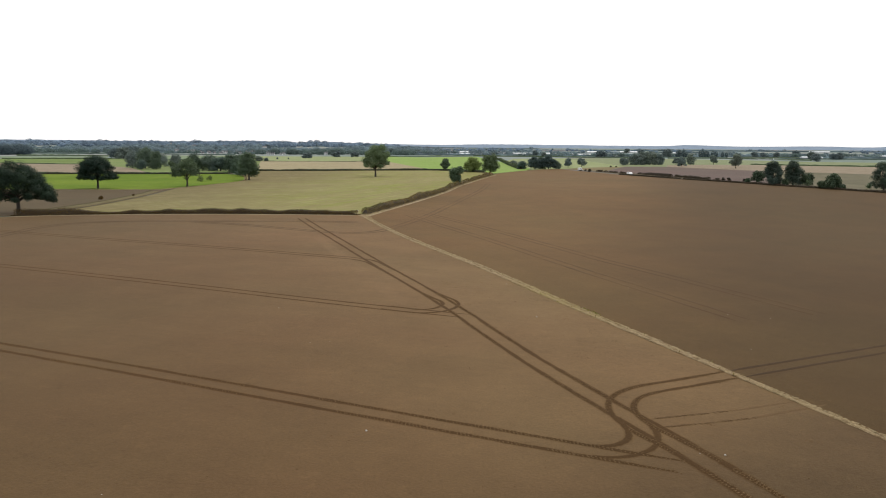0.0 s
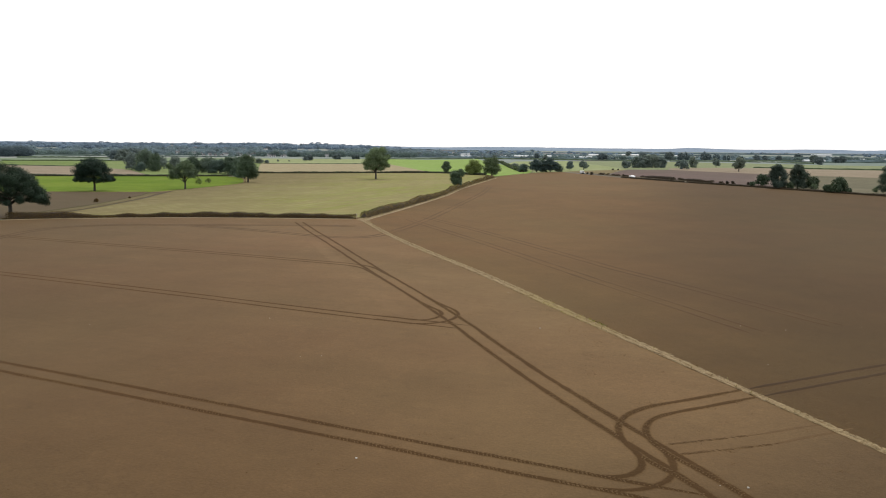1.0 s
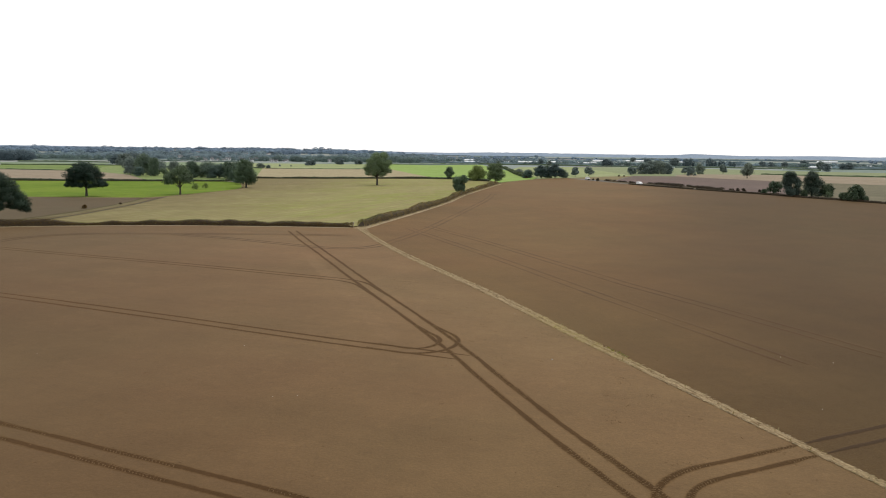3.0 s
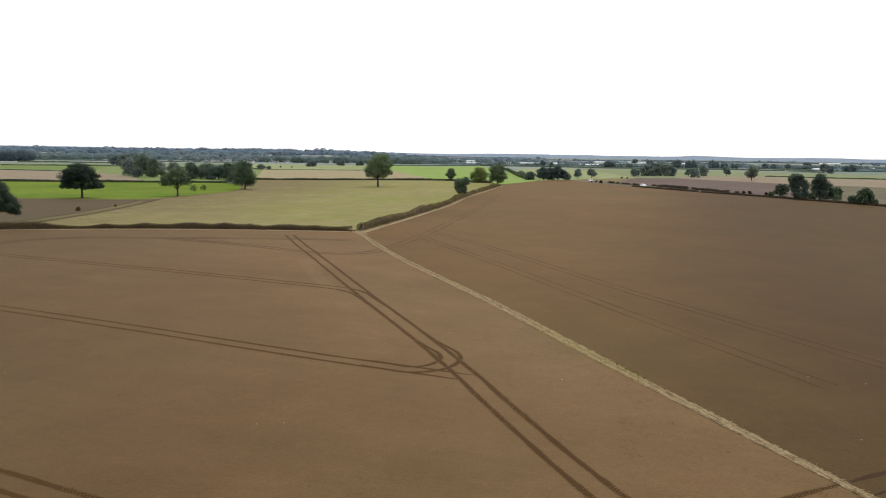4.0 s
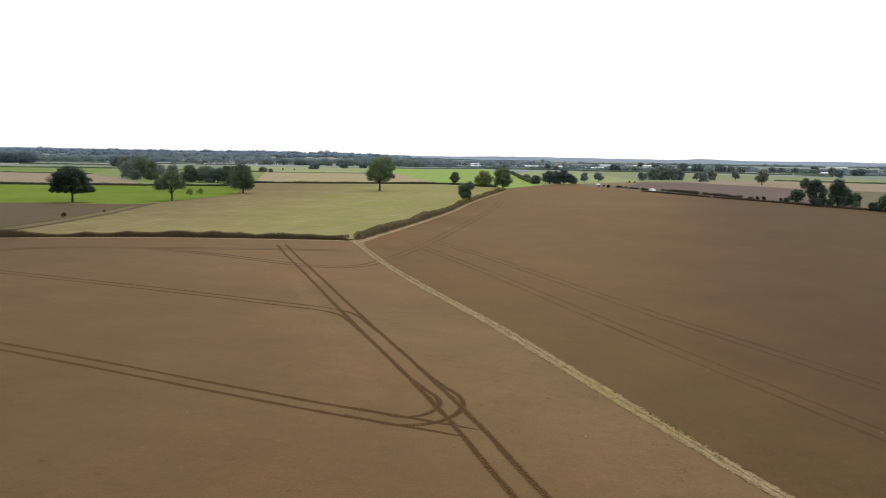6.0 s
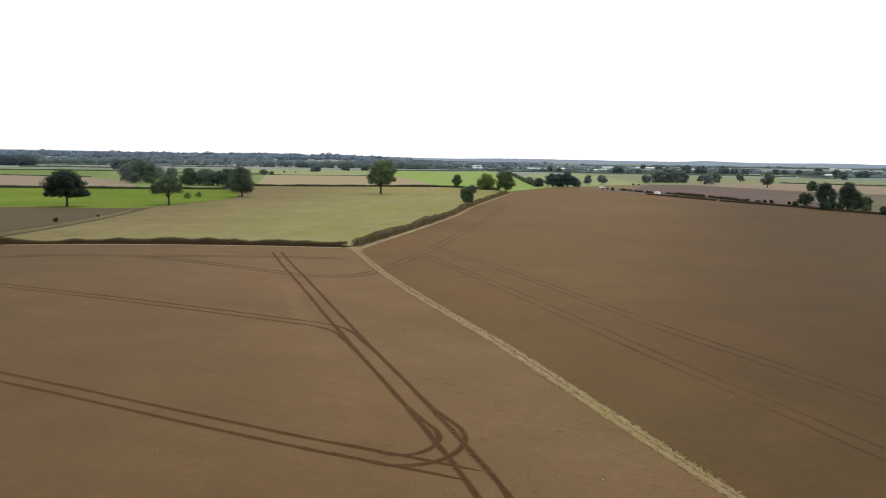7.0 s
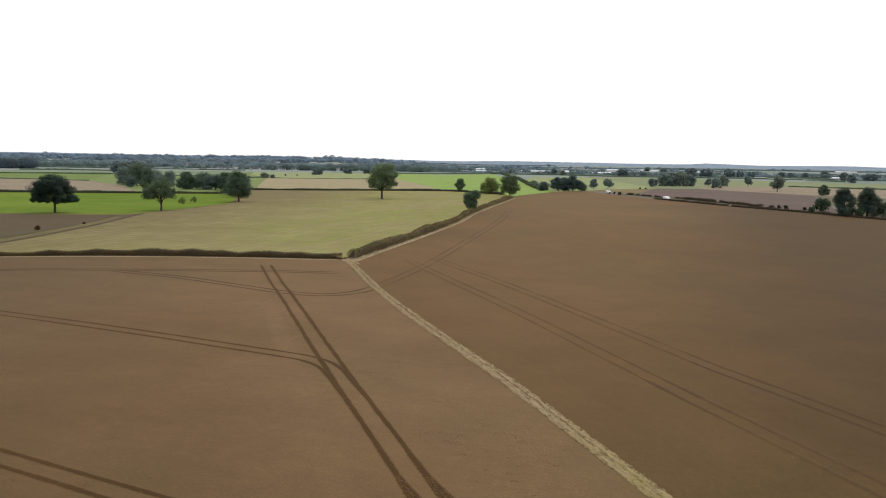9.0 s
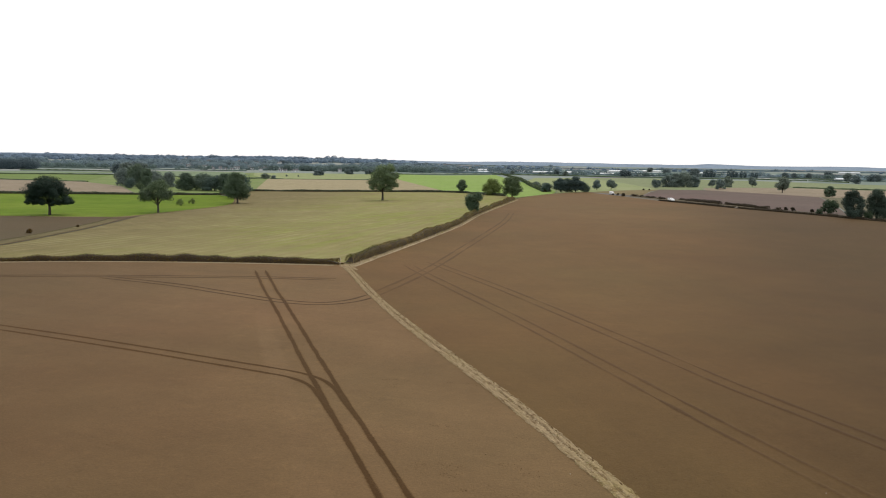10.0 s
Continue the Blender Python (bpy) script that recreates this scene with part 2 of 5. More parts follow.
M["tan_band"] = crop("trampled_stubble", (0.108, 0.090, 0.044), (0.128, 0.105, 0.052), (0.140, 0.116, 0.060), 75, 0.5)
M["tan"] = crop("tan_stubble", (0.262, 0.222, 0.130), (0.280, 0.236, 0.142), (0.292, 0.252, 0.156), 5, 0.15)
M["green"] = crop("bright_young_crop", (0.086, 0.144, 0.011), (0.128, 0.178, 0.020), (0.142, 0.182, 0.030), 5, 0.3)
M["pasture"] = crop("pasture_grass", (0.118, 0.172, 0.044), (0.140, 0.182, 0.060), (0.155, 0.19, 0.072), 30, 0.1)
M["lime"] = crop("fresh_light_grass", (0.182, 0.272, 0.062), (0.205, 0.280, 0.080), (0.215, 0.286, 0.092), 40, 0.1)
M["pale_green"] = crop("pale_grass", (0.205, 0.245, 0.105), (0.235, 0.255, 0.13), (0.25, 0.265, 0.14), 70, 0.1)
M["soft_pasture"] = crop("soft_green_pasture", (0.138, 0.188, 0.060), (0.164, 0.200, 0.078), (0.18, 0.208, 0.09), 30, 0.1)
M["dull_green"] = crop("dull_green_grass", (0.165, 0.195, 0.098), (0.190, 0.212, 0.118), (0.205, 0.218, 0.125), 62, 0.1)
M["lane_verge"] = crop("worn_lane_verge", (0.085, 0.070, 0.046), (0.102, 0.084, 0.054), (0.115, 0.096, 0.062), 70, 0.3)
M["rough_grass"] = crop("rough_brown_grass", (0.112, 0.104, 0.066), (0.134, 0.120, 0.078), (0.145, 0.130, 0.086), 20, 0.2)
M["field_edge"] = crop("rough_field_edge", (0.150, 0.120, 0.062), (0.175, 0.14, 0.072), (0.19, 0.155, 0.085), 20, 0.2)
M["foot_straw"] = crop("pale_hedge_foot_grass", (0.270, 0.215, 0.140), (0.235, 0.185, 0.115), (0.300, 0.240, 0.160), 5, 1.2)
M["straw"] = crop("dry_margin_straw", (0.39, 0.31, 0.21), (0.35, 0.275, 0.18), (0.43, 0.35, 0.245), 71, 2.0)


def path_straw(name, a, b, gap, green):
    """Flattened straw in streaks along the way, with bare earth and yellowing grass showing through."""
    k = Nodes(name, 1.0, 0.04)
    along_way = k.noise(1.0, 5, 0.7, k.coords((0.5, 5.0, 1), 71))
    blot = k.noise(1.0, 5, 0.7, k.coords((0.7, 2.4, 1), 71))
    tufts = k.noise(0.9, 5, 0.72)
    fine = k.noise(6.0, 3, 0.7)
    c = k.mix(a, b, k.ramp(along_way, grey(0, 1, 0.4, 0.6)))
    c = k.mix(c, (0.118, 0.074, 0.036), k.ramp(blot, grey(0, 0.9, gap, gap + 0.1)))
    # a stretch of the way where grass still grows between the straw
    split = k.n.new("ShaderNodeSeparateXYZ")
    k.l.new(k.place, split.inputs[0])
    off = k.n.new("ShaderNodeMath")
    off.operation = "SUBTRACT"
    off.inputs[1].default_value = 97.0
    k.l.new(split.outputs[1], off.inputs[0])
    away = k.n.new("ShaderNodeMath")
    away.operation = "ABSOLUTE"
    k.l.new(off.outputs[0], away.inputs[0])
    grassy = k.n.new("ShaderNodeMapRange")
    grassy.interpolation_type = "SMOOTHSTEP"
    grassy.inputs[1].default_value, grassy.inputs[2].default_value = 18.0, 3.0
    k.l.new(away.outputs[0], grassy.inputs[0])
    amount = k.n.new("ShaderNodeMath")
    amount.operation = "MULTIPLY"
    k.l.new(grassy.outputs[0], amount.inputs[0])
    k.l.new(k.ramp(tufts, grey(0.15 * green, green, 0.42, 0.56)), amount.inputs[1])
    c = k.mix(c, (0.205, 0.165, 0.052), amount.outputs[0])
    c = k.mix(c, (0.225, 0.172, 0.085), k.ramp(k.noise(0.09, 3), grey(0, 0.35, 0.5, 0.62)))
    c = k.mix(c, k.ramp(fine, grey(0.7, 1.25, 0.3, 0.7)), 1.0, "MULTIPLY")
    k.bump(fine, 0.7, 0.06)
    return k.done(c)


M["path_earth"] = path_straw("path_earth", (0.145, 0.098, 0.054), (0.185, 0.134, 0.079), 0.43, 0.5)
M["path"] = path_straw("trodden_straw", (0.193, 0.142, 0.080), (0.284, 0.215, 0.123), 0.52, 0.5)
M["straw_a"] = leaf("pale_straw", (0.27, 0.205, 0.122), (0.40, 0.320, 0.205), 0.7)
M["straw_b"] = leaf("yellow_grass", (0.20, 0.170, 0.050), (0.31, 0.255, 0.085), 0.7)
M["tuft"] = leaf("yellow_green_grass", (0.130, 0.135, 0.040), (0.190, 0.185, 0.060), 0.7)
M["oak"] = leaf("dark_oak_leaves", (0.016, 0.030, 0.023), (0.038, 0.063, 0.044))
M["lane_tree"] = leaf("dark_grey_green_leaves", (0.036, 0.056, 0.050), (0.070, 0.098, 0.085))
# distance haze put into the leaf colour: paler and bluer than near trees
M["far_tree"] = leaf("haze_tinted_grey_leaves", (0.128, 0.166, 0.154), (0.182, 0.218, 0.202), 0.7, (1.0, 1.05, 0.9))
M["copse_dark"] = leaf("haze_tinted_dark_leaves", (0.056, 0.084, 0.078), (0.096, 0.130, 0.118), 0.7, (1.0, 1.0, 0.95))
M["blue_tree"] = leaf("haze_tinted_blue_leaves", (0.110, 0.145, 0.150), (0.160, 0.196, 0.196), 0.8, (1.0, 1.0, 1.0))
M["deep"] = leaf("deep_green_leaves", (0.062, 0.095, 0.058), (0.112, 0.150, 0.090))
M["light_leaf"] = leaf("light_green_leaves", (0.120, 0.160, 0.052), (0.185, 0.225, 0.082))
M["ash"] = leaf("mid_green_leaves", (0.095, 0.140, 0.078), (0.165, 0.215, 0.120))
# haze of the middle distance mixed into this green
M["hazy"] = leaf("haze_tinted_field_leaves", (0.066, 0.102, 0.090), (0.112, 0.152, 0.134))
M["willow"] = leaf("grey_green_leaves", (0.062, 0.096, 0.060), (0.118, 0.154, 0.092))
M["bushy"] = leaf("hedgerow_leaves", (0.040, 0.064, 0.038), (0.085, 0.115, 0.067))
M["hedgerow_tree"] = leaf("hedgerow_tree_leaves", (0.057, 0.088, 0.064), (0.109, 0.148, 0.102))
# the blue of distance haze is put into this dark green
M["dark_copse"] = leaf("haze_tinted_dark_copse", (0.046, 0.070, 0.084), (0.072, 0.100, 0.114), 0.8, (1, 1, 1))
M["hedge_brown"] = leaf("flailed_hedge_leaves", (0.052, 0.031, 0.009), (0.124, 0.077, 0.022))
M["hedge_olive"] = leaf("olive_hedge_leaves", (0.118, 0.084, 0.030), (0.232, 0.168, 0.069))
M["hedge_green"] = leaf("green_hedge_shoots", (0.085, 0.082, 0.027), (0.165, 0.155, 0.054))
M["hedge_dark"] = leaf("dark_thorn_leaves", (0.024, 0.019, 0.012), (0.050, 0.038, 0.023))
M["twigs"] = plain("dark_hedge_twigs", (0.034, 0.023, 0.012), (0.060, 0.041, 0.022), 3)
M["bark"] = plain("tree_bark", (0.034, 0.029, 0.023), (0.066, 0.056, 0.044), 6)
# aerial haze painted into far woods and hills: bluer the further off
M["far_wood"] = leaf("haze_tinted_woodland", (0.110, 0.156, 0.180), (0.170, 0.224, 0.246), 0.8, (1.0, 1.0, 1.0), 0.02, 0.45)
M["copse"] = leaf("haze_tinted_copse", (0.082, 0.120, 0.110), (0.132, 0.174, 0.158), 0.8, (1.0, 1.0, 0.95), 0.03, 0.4)
M["hill_wood"] = leaf("haze_tinted_hillside_wood", (0.146, 0.200, 0.262), (0.200, 0.260, 0.326), 0.8, (1.0, 1.0, 1.0), 0.012, 0.4)
M["ridge"] = crop("haze_tinted_hills", (0.165, 0.215, 0.275), (0.215, 0.265, 0.322), (0.19, 0.24, 0.30), 0, 0.01)
M["asphalt"] = plain("muddy_lane_asphalt", (0.070, 0.060, 0.048), (0.095, 0.082, 0.066), 2)
M["van_paint"] = plain("white_van_paint", (0.78, 0.78, 0.77), (0.82, 0.82, 0.81), 0.5, 0.3)
M["van_glass"] = plain("dark_glass", (0.02, 0.022, 0.025), (0.03, 0.033, 0.036), 0.5, 0.08)
M["rubber"] = plain("tyre_rubber", (0.02, 0.02, 0.02), (0.03, 0.03, 0.03), 8)
# house render dulled to stand in for distance haze
M["render_white"] = plain("house_render", (0.46, 0.47, 0.47), (0.56, 0.57, 0.56), 0.4)
M["brick"] = plain("house_brick", (0.19, 0.185, 0.185), (0.25, 0.24, 0.235), 0.6)
M["roof"] = plain("roof_slates", (0.12, 0.122, 0.125), (0.175, 0.175, 0.175), 0.8)
# far fields lightened and greyed in base colour to stand for haze
M["haze_field"] = crop("haze_tinted_pale_field", (0.270, 0.300, 0.285), (0.320, 0.345, 0.325), (0.30, 0.33, 0.31), 20, 0.1)
M["dull_far"] = crop("haze_tinted_green_field", (0.142, 0.188, 0.108), (0.168, 0.210, 0.126), (0.175, 0.214, 0.132), 20, 0.1)
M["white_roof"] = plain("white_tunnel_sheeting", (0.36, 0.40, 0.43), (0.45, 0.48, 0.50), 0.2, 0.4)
M["stone"] = plain("pale_flint", (0.33, 0.30, 0.25), (0.45, 0.42, 0.36), 9)
M["clod"] = soil("soil_clods", (0.130, 0.080, 0.038), (0.165, 0.104, 0.052), 0)


def open_country():
    """Far patchwork of grass, stubble and plough, field by field, with distance haze mixed into its tones."""
    k = Nodes("open_country", 1.0, 0.04)
    v = k.n.new("ShaderNodeTexVoronoi")
    v.inputs["Scale"].default_value = 1.0
    k.l.new(k.coords((0.0042, 0.0032, 0.0), 12), v.inputs["Vector"])
    sep = k.n.new("ShaderNodeSeparateColor")
    k.l.new(v.outputs["Color"], sep.inputs[0])
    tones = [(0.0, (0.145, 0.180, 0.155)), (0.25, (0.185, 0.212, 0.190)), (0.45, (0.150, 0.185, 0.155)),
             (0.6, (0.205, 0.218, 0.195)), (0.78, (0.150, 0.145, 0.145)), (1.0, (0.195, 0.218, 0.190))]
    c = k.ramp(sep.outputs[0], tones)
    k.n[-1].color_ramp.interpolation = "CONSTANT"
    c = k.mix(c, k.ramp(k.noise(0.03, 4), grey(0.82, 1.15, 0.3, 0.7)), 1.0, "MULTIPLY")
    return k.done(c)


M["country"] = open_country()

# ---------------------------------------------------------------- mesh helpers


def raw_mesh(name, verts, faces, mats=(), index=None, shade=False):
    """A mesh from arrays of corners and of quads or triangles."""
    verts, faces = np.asarray(verts, np.float32), np.asarray(faces, np.int32)
    me = bpy.data.meshes.new(name)
    n = faces.shape[1]
    me.vertices.add(len(verts))
    me.vertices.foreach_set("co", verts.ravel())
    me.loops.add(faces.size)
    me.loops.foreach_set("vertex_index", faces.ravel())
    me.polygons.add(len(faces))
    me.polygons.foreach_set("loop_start", np.arange(len(faces), dtype=np.int32) * n)
    if index is not None:
        me.polygons.foreach_set("material_index", np.asarray(index, np.int32))
    me.update(calc_edges=True)
    if shade:
        me.polygons.foreach_set("use_smooth", np.ones(len(faces), bool))
    for m in mats:
        me.materials.append(m)
    return me


def bm_mesh(name, bm, mat, shade=False):
    me = bpy.data.meshes.new(name)
    bm.to_mesh(me)
    bm.free()
    me.materials.append(mat)
    if shade:
        me.polygons.foreach_set("use_smooth", np.ones(len(me.polygons), bool))
    return me


def part(name, data, parent, label=""):
    ob = new(name, data)
    ob.parent = parent
    return tagged(ob, label)


def spline(points, step):
    """Even points along a smooth curve through the control points."""
    p = np.array(points, float)
    p = np.vstack([2 * p[0] - p[1], p, 2 * p[-1] - p[-2]])
    out = []
    for a, b, c, d in zip(p[:-3], p[1:-2], p[2:-1], p[3:]):
        u = np.linspace(0, 1, max(4, int(np.hypot(*(c - b)) / 0.5)), endpoint=False)[:, None]
        out.append(0.5 * (2 * b + (c - a) * u + (2 * a - 5 * b + 4 * c - d) * u**2 + (3 * b - a - 3 * c + d) * u**3))
    q = np.vstack([*out, p[-2:-1]])
    s = np.r_[0, np.cumsum(np.hypot(*np.diff(q, axis=0).T))]
    t = np.linspace(0, s[-1], max(2, int(s[-1] / step) + 1))
    return np.c_[np.interp(t, s, q[:, 0]), np.interp(t, s, q[:, 1])]


def sideways(q):
    d = np.gradient(q, axis=0)
    d /= np.maximum(np.hypot(*d.T), 1e-9)[:, None]
    return np.c_[d[:, 1], -d[:, 0]], d


def ribbon(q, offsets, heights):
    """A strip along q: at each point one corner per offset (to the right) and height above the land."""
    side, _ = sideways(q)
    off = np.broadcast_to(offsets, (len(q), np.shape(offsets)[-1]))
    hgt = np.broadcast_to(heights, off.shape)
    xy = q[:, None, :] + off[:, :, None] * side[:, None, :]
    v = np.dstack([xy, ground_z(xy[..., 0], xy[..., 1]) + hgt])
    n, m = off.shape
    i = np.arange((n - 1) * m).reshape(n - 1, m)[:, :-1].ravel()
    return v.reshape(-1, 3), np.c_[i, i + 1, i + m + 1, i + m]


def wobble(n, rng, period=8):
    """A smooth random line between -1 and 1."""
    k = max(2, n // period + 2)
    return np.interp(np.linspace(0, k - 1, n), np.arange(k), rng.uniform(-1, 1, k))


# ---------------------------------------------------------------- the land


def land():
    xs = np.unique(np.r_[np.linspace(-5500, -700, 25), np.arange(-700, 701, 20), np.linspace(700, 5500, 25)])
    ys = np.unique(np.r_[np.linspace(-5500, -100, 20), np.arange(-100, 1401, 20), np.linspace(1400, 5500, 24)])
    gx, gy = np.meshgrid(xs, ys)
    v = np.c_[gx.ravel(), gy.ravel(), ground_z(gx, gy).ravel() - 0.12]
    m = len(xs)
    i = (np.arange(len(ys) - 1)[:, None] * m + np.arange(m - 1)).ravel()
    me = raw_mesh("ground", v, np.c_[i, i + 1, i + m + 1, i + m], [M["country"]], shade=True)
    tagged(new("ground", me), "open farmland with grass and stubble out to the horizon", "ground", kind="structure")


land()


def field(corners, mat, label, lift=0.0, cell=20.0, name="field"):
    """A field as a sheet on the land, cut into cells so that it follows the swell."""
    bm = bmesh.new()
    bm.faces.new([bm.verts.new((x, y, 0)) for x, y in corners])
    xs, ys = [c[0] for c in corners], [c[1] for c in corners]
    for axis, lo, hi in ((0, min(xs), max(xs)), (1, min(ys), max(ys))):
        for c in np.arange(math.ceil(lo / cell) * cell, min(hi, 1420), cell):
            co, no = ((c, 0, 0), (1, 0, 0)) if axis == 0 else ((0, c, 0), (0, 1, 0))
            bmesh.ops.bisect_plane(bm, geom=bm.verts[:] + bm.edges[:] + bm.faces[:], plane_co=co, plane_no=no)
    for v in bm.verts:
        v.co.z = gz(v.co.x, v.co.y) + lift
    bmesh.ops.recalc_face_normals(bm, faces=bm.faces[:])
    if sum(f.normal.z for f in bm.faces) < 0:
        bmesh.ops.reverse_faces(bm, faces=bm.faces[:])
    return tagged(new(name, bm_mesh(name, bm, mat, True)), label, "field", kind="structure")


H1 = [(-190, 135), (-150, 163), (-125, 181), (-107, 197), (-90, 204), (-72, 208.5), (-50, 211), (-29, 211.5)]
H2 = [(-26.2, 211), (-19.8, 243), (-8.4, 303), (-2.3, 355), (7.0, 416), (17.6, 482)]
H3 = [(-150, 573), (-76, 589), (-26, 586), (-13, 577), (4, 545), (15, 526)]
H4 = [(-400, 455), (-262, 481), (-193, 496), (-150, 508)]
HR = [(72, 596), (80, 551), (93, 480), (103, 446), (112, 414), (120, 393), (129.4, 369), (136, 347.5), (144, 330), (152.8, 313), (159, 304), (190, 240), (240, 150)]
PATHWAY = [(-26.5, 211), (-24.2, 203), (-16.4, 177), (-7.6, 151.5), (2.4, 125), (10.35, 101.6), (16.9, 82.3), (22.9, 65.2),
           (27.8, 51.1), (38, 20), (52, -20), (90, -130)]

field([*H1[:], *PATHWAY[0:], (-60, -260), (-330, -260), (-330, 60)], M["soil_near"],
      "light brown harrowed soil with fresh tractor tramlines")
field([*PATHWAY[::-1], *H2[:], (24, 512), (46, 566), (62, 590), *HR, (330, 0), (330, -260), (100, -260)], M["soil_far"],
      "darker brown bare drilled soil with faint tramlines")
field([(-107, 199), (-90, 205), (-72, 209.5), (-50, 212), *H2[:1], *H2[1:], *H3[::-1], (-135, 490), (-116, 427), (-113, 399), (-121.6, 339),
       (-117.5, 313), (-112.5, 283), (-108, 240)], M["stubble"], "yellow-green stubble with pale combed drill rows")
field([(-108, 199), (-108.4, 240), (-113, 283), (-118, 313), (-121.7, 338.8), (-127, 326), (-164, 321), (-300, 312), (-300, 120), (-190, 137), (-125, 183)],
      M["wedge"], "dark brown cultivated stubble wedge beside the crop")
field([(-122, 339), (-113.4, 399), (-116.4, 427), (-135.4, 490), *H4[::-1], (-420, 312), (-300, 313), (-164, 321.5), (-127, 326.5)], M["green"],
      "vivid green young crop in an even stand")
field([(-150, 509), (-193, 497), (-207, 524), (-259, 622), (-331, 711), (-449, 1015), (-360, 1316), (-300, 1100), (-233, 921), (-189, 740), (-149, 574)],
      M["soft_pasture"], "soft green pasture with scattered trees")
field([(-193.5, 497), (-262, 482), (-400, 456), (-700, 400), (-700, 740), (-417, 733), (-331.5, 711), (-259.5, 622), (-207.5, 524)], M["pinkish"],
      "pale pinkish stubble behind a dark hedge")
field([(-700, 741), (-417, 734), (-332, 712), (-449, 1015), (-547, 950), (-900, 900)], M["pasture"], "strip of green pasture")
field([(-149, 574), (-76, 590), (-26, 587), (-20, 583), (-98, 997), (-127, 944), (-233, 921), (-189, 740)], M["tan"], "tan stubble behind a trimmed hedge")
field([(-20, 583), (-13, 578), (4, 546), (15, 527), (18, 484), (24, 513), (46, 567), (52, 614), (43, 900), (25, 1480), (-62, 1346), (-136, 1380), (-98, 997)],
      M["lime"], "fresh light green grass field")
field([(-233, 921), (-127, 944), (-98, 997), (-136, 1380), (-360, 1316), (-300, 1100)], M["pale_green"], "pale dry grass field")
field([(52.5, 614), (47, 568), (62, 591), (75, 606), (100, 640), (136, 676), (150, 900), (170, 1344), (78, 1240), (44, 900)], M["pale_green"], "pale green meadow")
field([(62.5, 591), (73, 597), (84, 572), (97, 545), (118, 622), (136, 675), (100, 639), (75, 605)], M["field_edge"], "rough brownish corner of grass beside the lane")
field([(97.5, 544), (103, 512), (112, 478), (119, 450), (127, 411), (134, 396), (143, 374), (175, 460), (213, 571), (203, 605), (188, 637), (172, 681), (136.5, 675), (118.5, 621)], M["purple"],
      "purple-brown ploughed field beyond the lane")
field([(81, 552), (93.5, 481), (103.5, 447), (112.5, 415), (120.5, 394), (130, 370), (136.5, 348.5), (144.5, 331), (150, 345), (143, 373), (134, 395), (126.5, 410), (118.5, 449), (111.5, 477), (102.5, 511), (97, 543)],
      M["lane_verge"], "worn brown verge along the lane")
field([(143.5, 373), (150.5, 345), (145, 330), (153.3, 313.5), (159.5, 304.5), (194, 242), (244, 152), (500, 152), (420, 330), (265, 509), (252, 532), (240, 546), (227, 561), (213.5, 570.5), (175.5, 460)], M["rough_grass"],
      "rough brownish grass field with bushes")
field([(172.5, 682), (188.5, 637.5), (203.5, 605.5), (214, 571.5), (227.5, 561.5), (240.5, 546.5), (252.5, 532.5), (265.5, 509.5), (420.5, 331), (700, 560), (560, 640), (372, 728), (325, 757), (286, 796), (229, 781), (186, 740)],
      M["pinkish"], "pale pinkish stubble strip")
field([(136.5, 676.5), (172, 682.5), (186, 741), (229, 782), (286, 797), (325, 758), (372, 729), (560, 641), (800, 780), (620, 1050), (492, 1124), (442, 1268), (356, 1341), (273, 1395), (170.5, 1344), (150.5, 900)],
      M["dull_green"], "dull green grass field with single trees")

# ---------------------------------------------------------------- wheel marks

GAUGE = 1.82
rng_ruts = np.random.default_rng(5)
tread_v, tread_f = [], []


def rut(points, mat, label, width=0.40, treads=False, lift=0.0):
    """One wheel mark: a pressed band between two low crumbled shoulders, with lug bars where it is fresh."""
    q = spline(points, 0.5)
    n = len(q)
    w = width * (1 + 0.16 * wobble(n, rng_ruts, 3))[:, None]
    ends = np.minimum(1, np.minimum(np.arange(n), np.arange(n)[::-1]) / 6.0)[:, None]
    w = w * (0.25 + 0.75 * ends)
    off = w * np.array([-1.3, -0.68, -0.36, 0.36, 0.68, 1.3]) + 0.04 * wobble(n, rng_ruts, 5)[:, None]
    raised = 0.02 * smooth(160, 185, q[:, 1])[:, None]
    hgt = np.tile([-0.004, 0.003, 0.008, 0.008, 0.003, -0.004], (n, 1)) + raised
    hgt[:, 2:4] += lift - 0.004 * (1 - ends)
    if mat is M["rut"]:
        hgt[:, [1, 4]] += rng_ruts.uniform(0.0, 0.004, (n, 2))
    v, f = ribbon(q, off, hgt)
    me = raw_mesh("tyre_rut", v, f, [mat])
    press = me.attributes.new("press", "FLOAT", "POINT")
    press.data.foreach_set("value", np.tile(np.array([-0.35, 0.33, 0.82, 0.82, 0.33, -0.35], np.float32), n))
    tagged(new("tyre_rut", me), label, "wheel mark", "tramlines", "structure")
    if treads:
        lug_bars(points, width, lift, treads)


